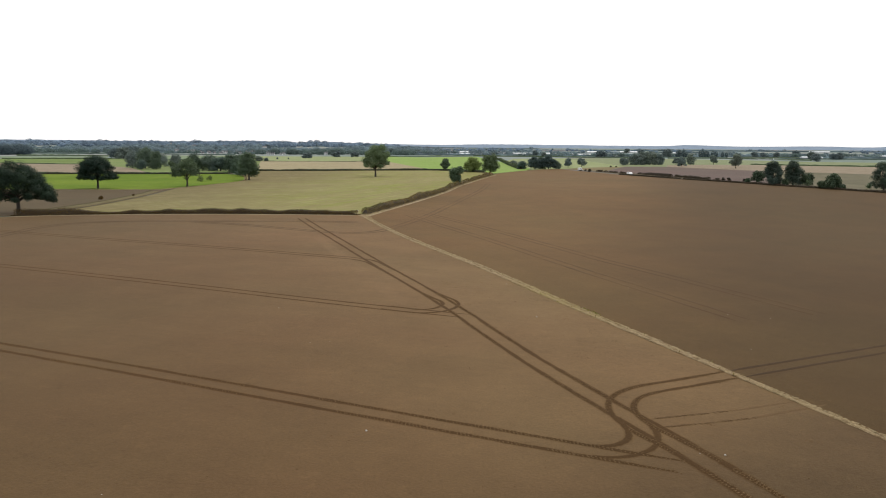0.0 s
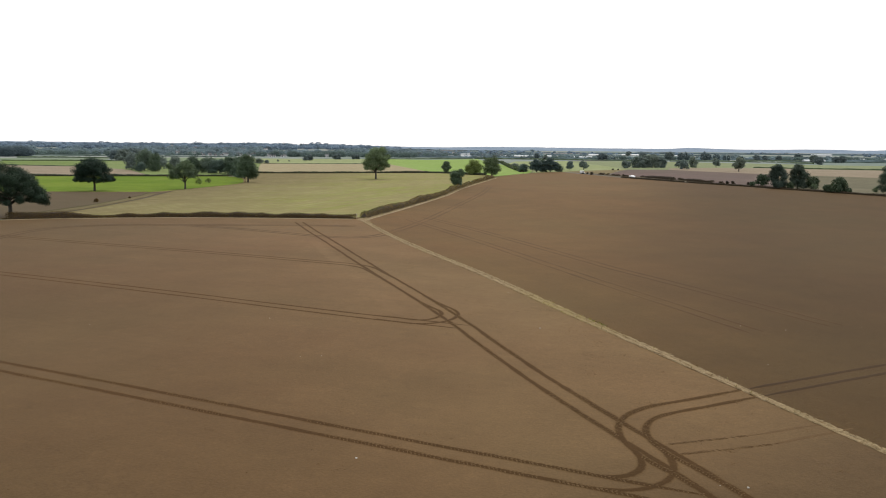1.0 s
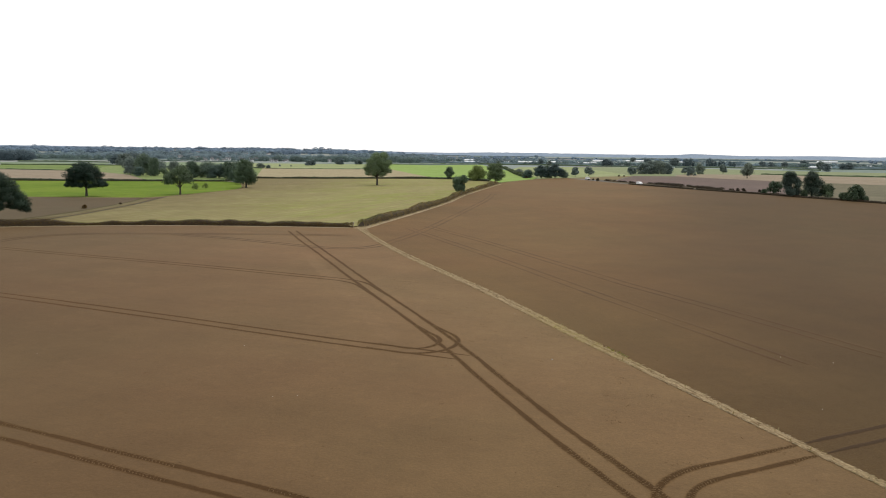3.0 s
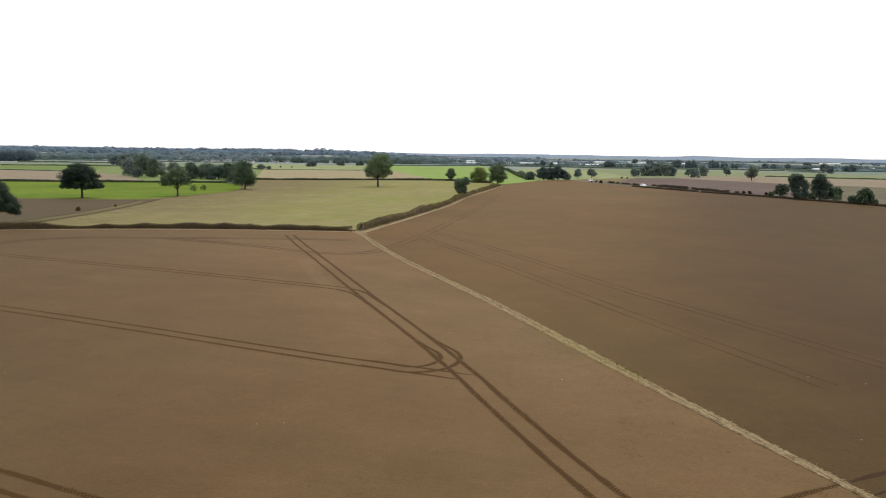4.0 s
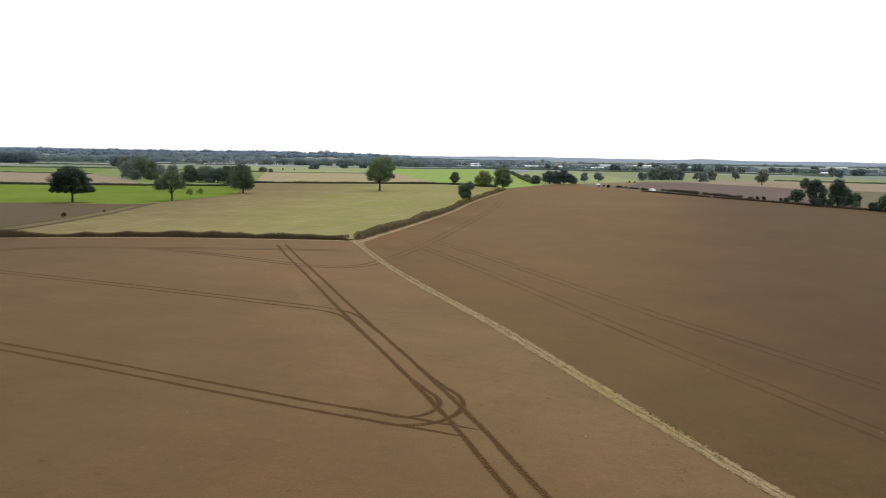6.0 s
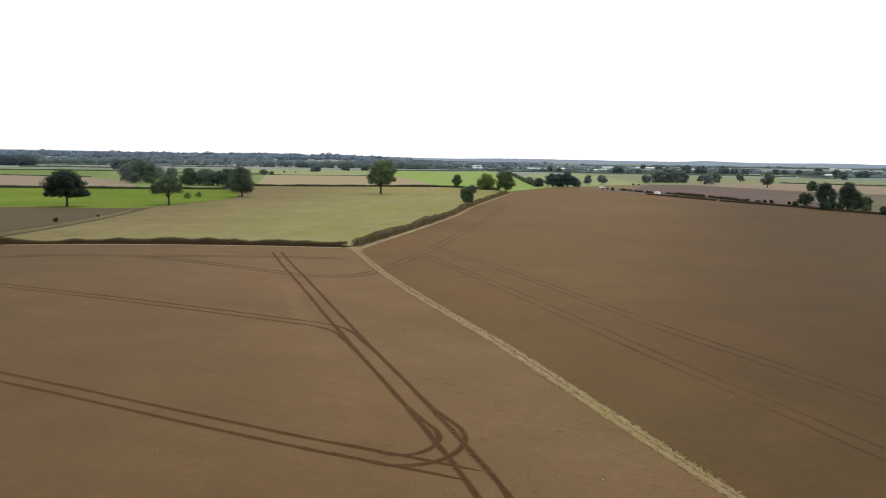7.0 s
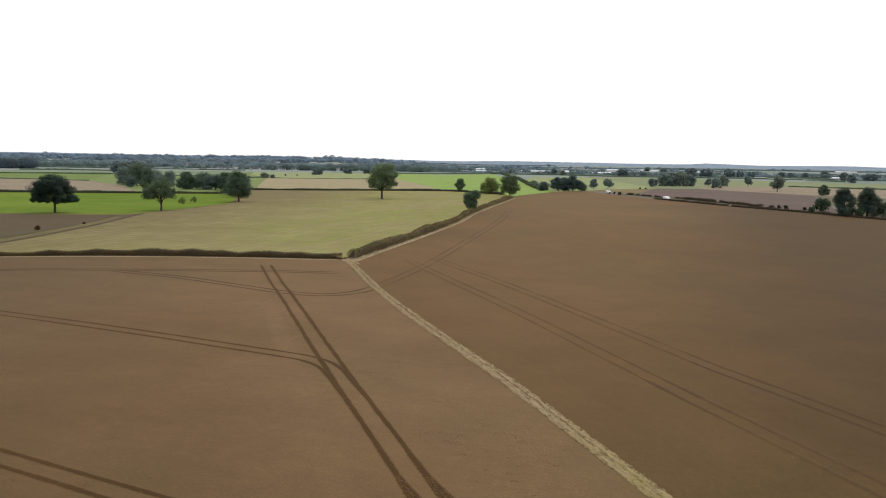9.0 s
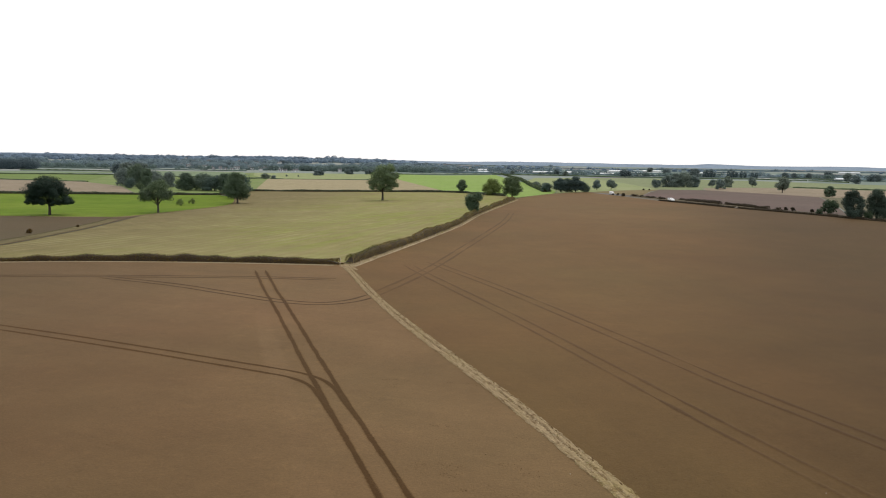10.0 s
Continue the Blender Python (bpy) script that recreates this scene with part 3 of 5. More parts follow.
def lug_bars(points, width, lift, limit, store_v=tread_v, store_f=tread_f, bare=-0.2):
    """Crumbled bars of soil that the tyre lugs leave, two rows in herringbone."""
    q = spline(points, 0.27)
    side, ahead = sideways(q)
    for i in range(len(q)):
        if q[i, 1] > limit or noise.noise(Vector((q[i, 0] * 0.13, q[i, 1] * 0.13, lift * 300))) < bare:
            continue
        for s in (-1, 1):
            c = q[i] + side[i] * s * width * 0.34 + ahead[i] * (0.135 if s > 0 else 0)
            a = side[i] * 0.10 + ahead[i] * 0.055 * s
            d = ahead[i] * 0.035
            if rng_ruts.random() < 0.12:
                continue
            a, d, c = a * rng_ruts.uniform(0.5, 1.15), d * rng_ruts.uniform(0.6, 1.3), c + rng_ruts.normal(0, 0.02, 2)
            k = len(store_v)
            z = gz(c[0], c[1]) + 0.018 + lift
            base = [c - a - d, c + a - d, c + a + d, c - a + d]
            store_v.extend([(*p, z - 0.015) for p in base] + [(*(c + (p - c) * 0.75), z + 0.018) for p in base])
            store_f.extend([(k + 4, k + 5, k + 6, k + 7), (k, k + 1, k + 5, k + 4), (k + 1, k + 2, k + 6, k + 5),
                            (k + 2, k + 3, k + 7, k + 6), (k + 3, k, k + 4, k + 7)])


passes = []


def tractor_pass(centre, mat="rut", label="dark tyre rut pressed into the brown soil", treads=False, width=0.365):
    q = spline(centre, 2.0)
    side, _ = sideways(q)
    passes.append(mat)
    for s in (-0.5, 0.5):
        rut(q + side * GAUGE * s, M[mat], label, width, treads, 0.0012 * len(passes))


HEAD = [(24, 20), (19.2, 34), (16.2, 42.6), (13.4, 50.3), (10.8, 56.8), (7.0, 66.8), (3.2, 78.3), (-0.1, 88.8), (-4.8, 102.2), (-14.6, 128.6),
        (-26.8, 162.4), (-33, 179), (-40.4, 200)]
tractor_pass(HEAD, treads=100)
LINE_STEP = [(-160, 121.5), (-41.5, 69.8), (-20.5, 60.5), (-4.3, 53.2), (5.9, 48.7), (13.1, 45.6)]
tractor_pass(LINE_STEP, treads=66)
tractor_pass([(-150, 150), (-68.7, 116.5), (-38.5, 103.7), (-14.2, 92.6), (-4.7, 88.8), (0.6, 86.6)])
tractor_pass([(-130, 177), (-77.2, 154.4), (-44.2, 141.5), (-20.2, 131.2), (-16.6, 129.2), (-14.4, 126.6), (-12.4, 122.0), (-10.2, 116.6), (-8.0, 110.8)])
# turns between a tramline and the headland
tractor_pass([(5.9, 48.8), (8.4, 47.7), (10.5, 48.1), (11.9, 49.9), (12.1, 52.1), (11.7, 54.4), (10.7, 57.2), (8.6, 62.6), (6.6, 68.0)], treads=52)
tractor_pass([(60, 86), (40.3, 75.2), (30.2, 69.6), (22.9, 65.5)], "rut_far", "dark tyre rut across the darker bare soil")
tractor_pass([(22.9, 65.5), (18.4, 62.9), (14.3, 60.6), (12.4, 58.5), (11.7, 56.2), (11.7, 54.0), (12.4, 51.6), (13.9, 48.6), (16.1, 42.8), (17.6, 38.4)], treads=75)
tractor_pass([(90, 102), (60, 86)], "rut_ghost", "faint tyre rut fading across bare soil")
tractor_pass([(-8.6, 90.5), (-4.6, 88.7), (-2.3, 89.9), (-1.2, 92.5), (-1.5, 95.1), (-3.0, 98.0), (-4.9, 102.5), (-6.6, 107.0)], treads=100)
FAINT = "faint weathered tyre rut across bare soil"
tractor_pass([(-91, 120), (-90, 140), (-90.3, 157), (-91, 168), (-88.5, 178), (-80.5, 184.8), (-62.5, 188.4), (-38.2, 191.4), (-25, 191.6)], "rut_faint", FAINT, width=0.4)
tractor_pass([(-63.6, 187.0), (-50.1, 181.5), (-38.8, 175.0), (-29.8, 169.8), (-23.2, 168.2), (-18.8, 171.2), (-16.3, 177)],
             "rut_faint", FAINT, width=0.4)
tractor_pass([(-16.3, 177), (-10.5, 203.5), (-4.0, 243.7), (7.2, 316.5), (11.8, 366)], "rut_ghost", FAINT, width=0.4)
tractor_pass([(-14, 212), (-10.3, 201.5), (4.0, 163.8), (14.2, 134.2), (17.0, 126)], "rut_ghost", FAINT, width=0.38)
tractor_pass([(16.6, 127.2), (20.0, 117.2), (24.5, 105), (31, 87)], "rut_worn", FAINT, width=0.4)
tractor_pass([(-10, 218), (-6.5, 209.8), (4.7, 184.2), (17.1, 151.1), (21.9, 137.8)], "rut_ghost", FAINT, width=0.38)
tractor_pass([(21.5, 139), (24.3, 131.2), (31.5, 114.5), (41, 91)], "rut_worn", FAINT, width=0.4)
tagged(new("tread_marks", raw_mesh("tread_marks", tread_v, tread_f, [M["tread"]])), "crumbled bars of soil left by tractor tyre lugs", "tyre tread marks", kind="stuff")
rut([(-30, 163), (-25.7, 149.3), (-18.0, 126.7), (-13.1, 112.2), (-10.3, 103.3), (-6.5, 92)], M["dry_strip"], "pale dry strip where drill bouts overlap", 1.5)
# pale and dark lug prints of a wheel that only skimmed the crust, fading into faint marks towards the path
print_v, print_f, dark_v, dark_f = [], [], [], []


def print_bars(points, width, store_v, store_f, shift):
    """Single slanted bars across the wheel's way, one for each lug."""
    q = spline(points, 0.19)
    side, ahead = sideways(q)
    for i in range(len(q) - 1):
        if rng_ruts.random() < 0.08 + 0.5 * i / len(q):
            continue
        c = q[i] + ahead[i] * shift + rng_ruts.normal(0, 0.012, 2)
        a = (side[i] + ahead[i] * 0.35) * width * 0.5 * rng_ruts.uniform(0.7, 1.1)
        d = ahead[i] * 0.042
        k = len(store_v)
        z = gz(c[0], c[1])
        base = [c - a - d, c + a - d, c + a + d, c - a + d]
        store_v.extend([(*p, z - 0.01) for p in base] + [(*(c + (p - c) * 0.75), z + 0.022) for p in base])
        store_f.extend([(k + 4, k + 5, k + 6, k + 7), (k, k + 1, k + 5, k + 4), (k + 1, k + 2, k + 6, k + 5),
                        (k + 2, k + 3, k + 7, k + 6), (k + 3, k, k + 4, k + 7)])


for line in ([(13.6, 54.0), (17.5, 55.3), (20.2, 56.3)], [(13.8, 52.3), (18.2, 53.7), (20.7, 54.6)]):
    print_bars(line, 0.34, print_v, print_f, 0.0)
    print_bars(line, 0.34, dark_v, dark_f, 0.095)
for line in ([(18.8, 55.8), (20.2, 56.3), (23.1, 57.6), (25.5, 58.6)], [(19.2, 54.1), (20.7, 54.6), (23.7, 56.2), (27.0, 57.8)]):
    rut(line, M["mark"], "faint tyre mark fading towards the footpath", 0.26)
tagged(new("lug_prints", raw_mesh("lug_prints", print_v, print_f, [M["tread"]])), "pale tyre lug prints on the soil crust", "tyre tread marks", kind="stuff")
tagged(new("lug_prints", raw_mesh("lug_prints", dark_v, dark_f, [M["lug_dark"]])), "dark crumbs between tyre lug prints", "tyre tread marks", kind="stuff")

# ---------------------------------------------------------------- trodden path and grass margins


def grass_strip(points, width, mat, label, name, seed, lift=0.02, thin=1.0, step=0.6, ragged=0.0):
    rng = np.random.default_rng(seed)
    q = spline(points, step)
    n = len(q)
    width = width * np.interp(q[:, 1], [52, 70, 105], [thin * 0.65, thin, 1.0])
    a = width * (0.5 + 0.10 * wobble(n, rng, 3) + 0.06 * wobble(n, rng, 25))
    b = width * (0.5 + 0.05 * wobble(n, rng, 3) + 0.06 * wobble(n, rng, 25))
    a, b = a * (1 + ragged * rng.normal(size=n)), b * (1 + ragged * rng.normal(size=n))
    off = np.c_[-a - 0.1, -a, -a * 0.4, b * 0.4, b, b + 0.1]
    hgt = np.c_[np.full(n, -0.03), rng.uniform(0.01, 0.07, n), rng.uniform(0.0, 0.05, n), rng.uniform(0.0, 0.05, n), rng.uniform(0.01, 0.07, n), np.full(n, -0.03)] + lift
    v, f = ribbon(q, off, hgt)
    return tagged(new(name, raw_mesh(name, v, f, [mat])), label, name.replace("_", " "), kind="structure"), q, (a + b) / 2


def blades(q, half, per_metre, mats, label, name, seed, size=(0.25, 0.6), flat=0.8, edge=0.0):
    """Loose straws and tufts strewn along a strip; flat ones lie, the others stand."""
    rng = np.random.default_rng(seed)
    n = int(np.linalg.norm(np.diff(q, axis=0), axis=1).sum() * per_metre)
    i = rng.integers(0, len(q), n)
    side, ahead = sideways(q)
    u = rng.uniform(-1, 1, n)
    if edge:
        u = np.where(rng.random(n) < edge, np.sign(u) * rng.uniform(0.7, 1.05, n), u)
    c = q[i] + side[i] * (u * half[i])[:, None] + ahead[i] * rng.uniform(-0.3, 0.3, n)[:, None]
    turn = np.arctan2(ahead[i, 1], ahead[i, 0]) + rng.normal(0, 0.35, n)
    lift = np.where(rng.random(n) < flat, rng.uniform(0.0, 0.25, n), rng.uniform(0.5, 1.3, n))
    ln = rng.uniform(*size, n)
    d = np.c_[np.cos(turn) * np.cos(lift), np.sin(turn) * np.cos(lift), np.sin(lift)] * ln[:, None]
    w = np.c_[-np.sin(turn), np.cos(turn), np.zeros(n)] * rng.uniform(0.02, 0.06, n)[:, None]
    p = np.c_[c, ground_z(c[:, 0], c[:, 1]) + 0.05]
    v = np.stack([p - w, p + w, p + d + w * 0.4, p + d - w * 0.4], 1).reshape(-1, 3)
    # greener stretches come and go along the strip
    green = np.interp(i, np.linspace(0, len(q), 24), rng.uniform(-0.3, 0.25, 24)) + 0.45 * np.exp(-(((q[i, 1] - 97) / 10) ** 2))
    idx = (rng.random(n) < green + 0.12 * (np.abs(u) > 0.75)).astype(int)
    tagged(new(name, raw_mesh(name, v, np.arange(4 * n).reshape(n, 4), mats, idx)), label, "dry grass", kind="stuff")


_, path_q, path_half = grass_strip(PATHWAY[:-1], 1.4, M["path_earth"], "trodden earth and straw footpath across the bare soil", "footpath", 11, 0.0, 0.55, 0.3, 0.12)
way_side, _ = sideways(spline(PATHWAY[:-1], 0.6))
for off, wide, seed in ((-0.44, 0.46, 19), (0.42, 0.56, 20)):
    line_q = spline(PATHWAY[:-1], 0.6)
    line_q = line_q + way_side * (off * np.interp(line_q[:, 1], [52, 70, 105], [0.38, 0.55, 1.0]) + 0.08 * wobble(len(line_q), np.random.default_rng(seed), 14))[:, None]
    line_q = line_q[::3]
    grass_strip(line_q, wide, M["path"], "pale line of flattened straw along the footpath", "straw_line", seed, 0.05, 0.46, 0.3, 0.22)
grass_strip([(-27.6, 214), (-26.2, 210), (-24.0, 203.5)], 2.6, M["path"], "worn pale patch where paths meet in the hedge gap", "footpath", 17, 0.028)
near = (path_q[:, 1] > 35) & (path_q[:, 1] < 212)
blades(path_q[near], path_half[near], 34, [M["straw_a"], M["straw_b"]], "flattened straw and yellow grass along the footpath", "dry_grass", 12, (0.12, 0.32), 0.975, 0.5)
def edge_strip(points, width, seed, label):
    ob, q, half = grass_strip(points, width, M["field_edge"], label, "grass_margin", seed, 0.04)
    blades(q, half, 14, [M["field_edge"], M["straw_b"]], "rough grass along a field edge", "rough_grass", seed + 1, size=(0.25, 0.5), flat=0.7)


grass_strip([(-114.5, 212), (-114.6, 232), (-115.2, 254), (-118.2, 280), (-122.0, 305), (-126.6, 324)], 0.9, M["weedy"], "dark weedy line along the wedge of soil", "grass_margin", 79)
grass_strip([(-111.4, 205), (-111.6, 240), (-114.6, 270), (-118.4, 298), (-122.5, 316)], 3.6, M["tan_band"], "paler band of trampled stubble beside the dark soil", "grass_margin", 80, 0.0)
edge_strip([(-300, 312.5), (-164, 321.2), (-127, 326.2)], 1.2, 73, "rough grass edge below the green crop")
edge_strip([(-126.8, 326), (-121.8, 339), (-113.2, 399), (-116.2, 427), (-135.2, 490), (-148, 509)], 1.4, 75, "rough grass edge between stubble and green crop")

# one tuft of fresh green grass on the path's edge
tuft_q = spline([(14.3, 91.6), (15.4, 88.4)], 0.6)
blades(tuft_q, np.full(len(tuft_q), 0.25), 60, [M["tuft"], M["straw_b"]], "small tuft of fresh green grass", "green_tuft", 18, (0.1, 0.25), 0.7)

MARGIN = [(-24.9, 208.5), (-18.3, 243), (-7.0, 302.5), (-0.8, 354), (8.5, 415), (18.9, 480)]
_, m_q, m_half = grass_strip(MARGIN, 1.45, M["straw"], "pale dry grass margin beside the hedge", "grass_margin", 13)
blades(m_q, m_half, 40, [M["straw_a"], M["straw_b"]], "dry pale grass along the hedge foot", "dry_grass", 14, size=(0.3, 0.6), flat=0.8)
m2 = [(x + 0.5, y - 1.9) for x, y in H1[2:]]
_, m_q, m_half = grass_strip(m2, 0.9, M["foot_straw"], "thin pale grass margin under the trimmed hedge", "grass_margin", 15)
blades(m_q, m_half, 30, [M["straw_a"], M["straw_b"]], "dry grass under the trimmed hedge", "dry_grass", 16, size=(0.15, 0.35), flat=0.8)

# ---------------------------------------------------------------- leaves, trees and hedges


def leaf_quads(centres, normals, size, rng):
    n = len(centres)
    nn = normals / np.maximum(np.linalg.norm(normals, axis=1), 1e-6)[:, None]
    r = rng.normal(size=(n, 3))
    a = np.cross(nn, r)
    a /= np.maximum(np.linalg.norm(a, axis=1), 1e-6)[:, None]
    b = np.cross(nn, a)
    s = (size * rng.uniform(0.6, 1.3, n))[:, None] * 0.5
    k = rng.uniform(0.6, 1.0, n)[:, None]
    v = np.stack([centres - a * s, centres - b * s * k, centres + a * s, centres + b * s * k], 1).reshape(-1, 3)
    return v, np.arange(4 * n).reshape(n, 4)


def tube(path, radii, sides=7):
    path, out = np.array(path, float), []
    for i, p in enumerate(path):
        d = path[min(i + 1, len(path) - 1)] - path[max(i - 1, 0)]
        d /= np.linalg.norm(d)
        a = np.cross(d, (0.31, 0.95, 0.1))
        a /= np.linalg.norm(a)
        b = np.cross(d, a)
        ang = np.linspace(0, 2 * np.pi, sides, endpoint=False)
        out.append(p + radii[i] * (np.cos(ang)[:, None] * a + np.sin(ang)[:, None] * b))
    n = len(path)
    f = [(i * sides + j, i * sides + (j + 1) % sides, (i + 1) * sides + (j + 1) % sides, (i + 1) * sides + j) for i in range(n - 1) for j in range(sides)]
    return np.vstack(out), np.array(f)


def tree_meshes(seed, h, w, clear, lobes, leaves, size, crown_mat, lobe=0.2, droop=0.0, airy=0.0, lean=0.0, widest=0.72, boughs=None):
    """Trunk with forking limbs, and a crown of leaf clumps. clear: height of bare trunk; lobe: clump radius as a share of the crown's width;
    boughs: clumps of a crown with a shape of its own, as across, up and radius."""
    rng = np.random.default_rng(seed)
    ch = h - clear
    if boughs:
        b = np.array(boughs, float)
        deep = np.sqrt(np.maximum((w / 2) ** 2 - b[:, 0] ** 2, 0.5)) - 0.5 * b[:, 2]
        rows = [np.c_[b[:, 0], rng.normal(0, 0.3, len(b)), b[:, 1], b[:, 2]]]
        for s in (-1, 1):
            rows.append(np.c_[b[:, 0] * rng.uniform(0.75, 1.0, len(b)), s * deep * rng.uniform(0.5, 0.75, len(b)), b[:, 1] * rng.uniform(0.88, 1.0, len(b)), b[:, 2] * rng.uniform(0.75, 1.05, len(b))])
        allb = np.vstack(rows)
        cen, rad, lobes = allb[:, :3], allb[:, 3] * 1.3, len(allb)
    else:
        # clump centres near the outside of an uneven crown, widest below its middle
        u = (np.arange(lobes) + rng.random(lobes)) / lobes
        ang = np.arange(lobes) * 2.39996 + rng.normal(0, 0.5, lobes)
        bulge = 1 + 0.15 * np.sin(2 * ang + seed) + 0.11 * np.sin(3 * ang + 2 * seed)
        rad = lobe * w * rng.uniform(0.75, 1.2, lobes)
        half = w / 2 - lobe * w * 0.55
        rho = np.sqrt(rng.uniform(0.12, 1.0, lobes)) * np.sin(np.pi * (0.1 + 0.86 * u) ** widest) ** 0.42 * half * bulge
        tall = ch - lobe * w * 0.85
        cen = np.c_[rho * np.cos(ang), rho * np.sin(ang), clear + lobe * w * 0.35 + u * tall]
        cen[:, 2] -= droop * (np.hypot(cen[:, 0], cen[:, 1]) / (w / 2)) ** 2 * ch
        cen[:, 0] += lean * cen[:, 2]
    # twig clusters: each clump carries smaller tufts on its outside, more of them above
    tufts = 14
    d = rng.normal(size=(lobes, tufts, 3)) + np.array([0, 0, 0.35])
    d /= np.linalg.norm(d, axis=2)[:, :, None]
    tc = (cen[:, None, :] + d * (rad[:, None, None] * rng.uniform(0.35, 0.9, (lobes, tufts, 1))) * np.array([1, 1, 0.75])).reshape(-1, 3)
    tr = np.repeat(rad, tufts) * rng.uniform(0.36, 0.6, lobes * tufts) * (1 + airy * 0.5)
    pick = rng.choice(len(tc), leaves, p=tr**2 / (tr**2).sum())
    e = rng.normal(size=(leaves, 3))
    e /= np.linalg.norm(e, axis=1)[:, None]
    pos = tc[pick] + e * (tr[pick] * rng.uniform(0.4, 1.0 + airy, leaves) ** 0.5)[:, None] * np.array([1, 1, 0.7])
    pos[:, 2] = np.maximum(pos[:, 2], clear * 0.55 + 0.3)
    fill = rng.random(leaves) < 0.3
    inner = pick // tufts
    pos = np.where(fill[:, None], cen[inner] + e * (rad[inner] * rng.uniform(0.2, 0.85, leaves) ** 0.5)[:, None] * np.array([1, 1, 0.8]), pos)
    # leaves face outwards from their tuft and their clump, and upwards
    nrm = e * 0.6 + d.reshape(-1, 3)[pick] * 0.7 + 0.25 * rng.normal(size=(leaves, 3)) + np.array([0, 0, 0.35])
    v, f = leaf_quads(pos, nrm, size, rng)
    crown = raw_mesh("crown", v, f, [crown_mat])
    # trunk and limbs
    r0 = 0.02 * h + 0.012 * w
    low = max(clear, 0.9)
    top = np.array([lean * h * 0.7, 0, clear + ch * 0.55])
    tv, tf = tube([(0, 0, -0.3), (0, 0, 0.25), (0.05, 0.02, low * 0.6), (lean * low, 0.0, low), top * (0.7, 1, 0.85), top],
                  [r0 * 1.5, r0 * 1.12, r0 * 0.9, r0 * 0.85, r0 * 0.45, r0 * 0.15])
    allv, allf = [tv], [tf]
    base = len(tv)
    for k in rng.choice(lobes, min(lobes, 14), replace=False):
        z0 = min(clear * rng.uniform(0.75, 1.0) + ch * rng.uniform(0, 0.22), max(cen[k, 2] - 0.2, 0.3))
        s = np.array([lean * z0, 0, z0])
        mid = s * 0.5 + cen[k] * 0.5 + np.array([0, 0, 0.05 * w])
        lv, lf = tube([s, mid, cen[k]], [r0 * 0.45, r0 * 0.28, r0 * 0.09], 5)
        allv.append(lv)
        allf.append(lf + base)
        base += len(lv)
    trunk = raw_mesh("trunk", np.vstack(allv), np.vstack(allf), [M["bark"]], shade=True)
    return trunk, crown


def tree(x, y, meshes, label, turn=0.0, scale=1.0, wide=1.0, group="", name="tree"):
    ob = new(name)
    ob.empty_display_size = 0.5
    trunk, crown = meshes
    part("trunk", trunk, ob)
    part("crown", crown, ob)
    ob.matrix_basis = pose(x, y, gz(x, y), 0, 0, turn) @ Matrix.Diagonal((scale * wide, scale * wide, scale, 1))
    return tagged(ob, label, "tree", group)


# single trees seen best
BIG_OAK = [(-1.8, 12.0, 1.9), (1.1, 11.5, 1.8), (3.5, 9.8, 1.8), (5.6, 8.1, 1.7), (7.4, 6.5, 1.5), (8.7, 5.1, 1.3), (9.4, 3.8, 0.8), (-2.7, 8.7, 2.3), (0.6, 8.2, 2.2), (3.5, 6.7, 1.9),
           (6.2, 4.7, 1.3), (2.5, 4.2, 1.1), (-3.7, 5.0, 1.6), (-1.3, 5.2, 1.3), (-5.0, 10.3, 1.9), (-7.0, 8.0, 1.8), (-8.6, 5.6, 1.5), (-6.0, 4.2, 1.2)]
FIELD_OAK = [(-1.2, 11.4, 1.9), (-3.8, 10.6, 1.8), (2.0, 10.4, 1.9), (4.2, 8.9, 1.4), (-4.7, 8.0, 2.2), (-0.8, 7.7, 2.5), (3.0, 7.3, 2.1), (-6.2, 5.5, 1.8), (-7.5, 4.3, 1.0), (5.5, 5.2, 1.7), (7.3, 4.5, 1.1),
             (-2.7, 4.6, 1.5), (0.5, 4.4, 1.3), (3.8, 4.2, 1.1)]
WILLOW = [(-1.0, 8.1, 1.4), (-3.7, 6.4, 1.4), (-4.8, 4.3, 1.2), (-2.2, 4.8, 1.4), (1.4, 6.4, 1.4), (2.8, 5.0, 1.3), (1.8, 8.3, 1.2), (3.7, 6.0, 0.8), (-5.6, 8.0, 0.8), (0.4, 9.2, 0.9)]
TALL_ASH = [(4.0, 17.4, 2.0), (-0.6, 16.4, 2.5), (-3.4, 13.4, 2.5), (1.9, 13.7, 2.8), (6.0, 12.8, 2.2), (-5.3, 9.6, 2.4), (-0.5, 10.0, 2.8), (4.4, 9.4, 2.6), (7.0, 8.3, 1.5), (-5.7, 6.8, 1.4),
            (-2.0, 6.6, 1.6), (3.4, 6.4, 1.7)]
HEDGE_TREE = [(0.1, 1.3, 1.1), (0.9, 1.8, 0.9), (1.2, 5.7, 1.4), (-1.3, 4.9, 1.6), (2.2, 5.4, 0.9), (-0.9, 2.6, 1.5), (0.3, 3.2, 1.5), (-2.2, 3.4, 1.0)]
tree(-114.0, 202.6, tree_meshes(1, 14.0, 18.5, 3.0, 0, 90000, 0.22, M["oak"], boughs=BIG_OAK), "large dark green spreading oak standing in the hedge", name="oak_tree")
tree(-152.2, 331.0, tree_meshes(102, 12.8, 15.5, 3.2, 0, 46000, 0.27, M["oak"], boughs=FIELD_OAK), "dark green spreading oak at the edge of bright crop", 0, 1.07, 0.97, name="oak_tree")
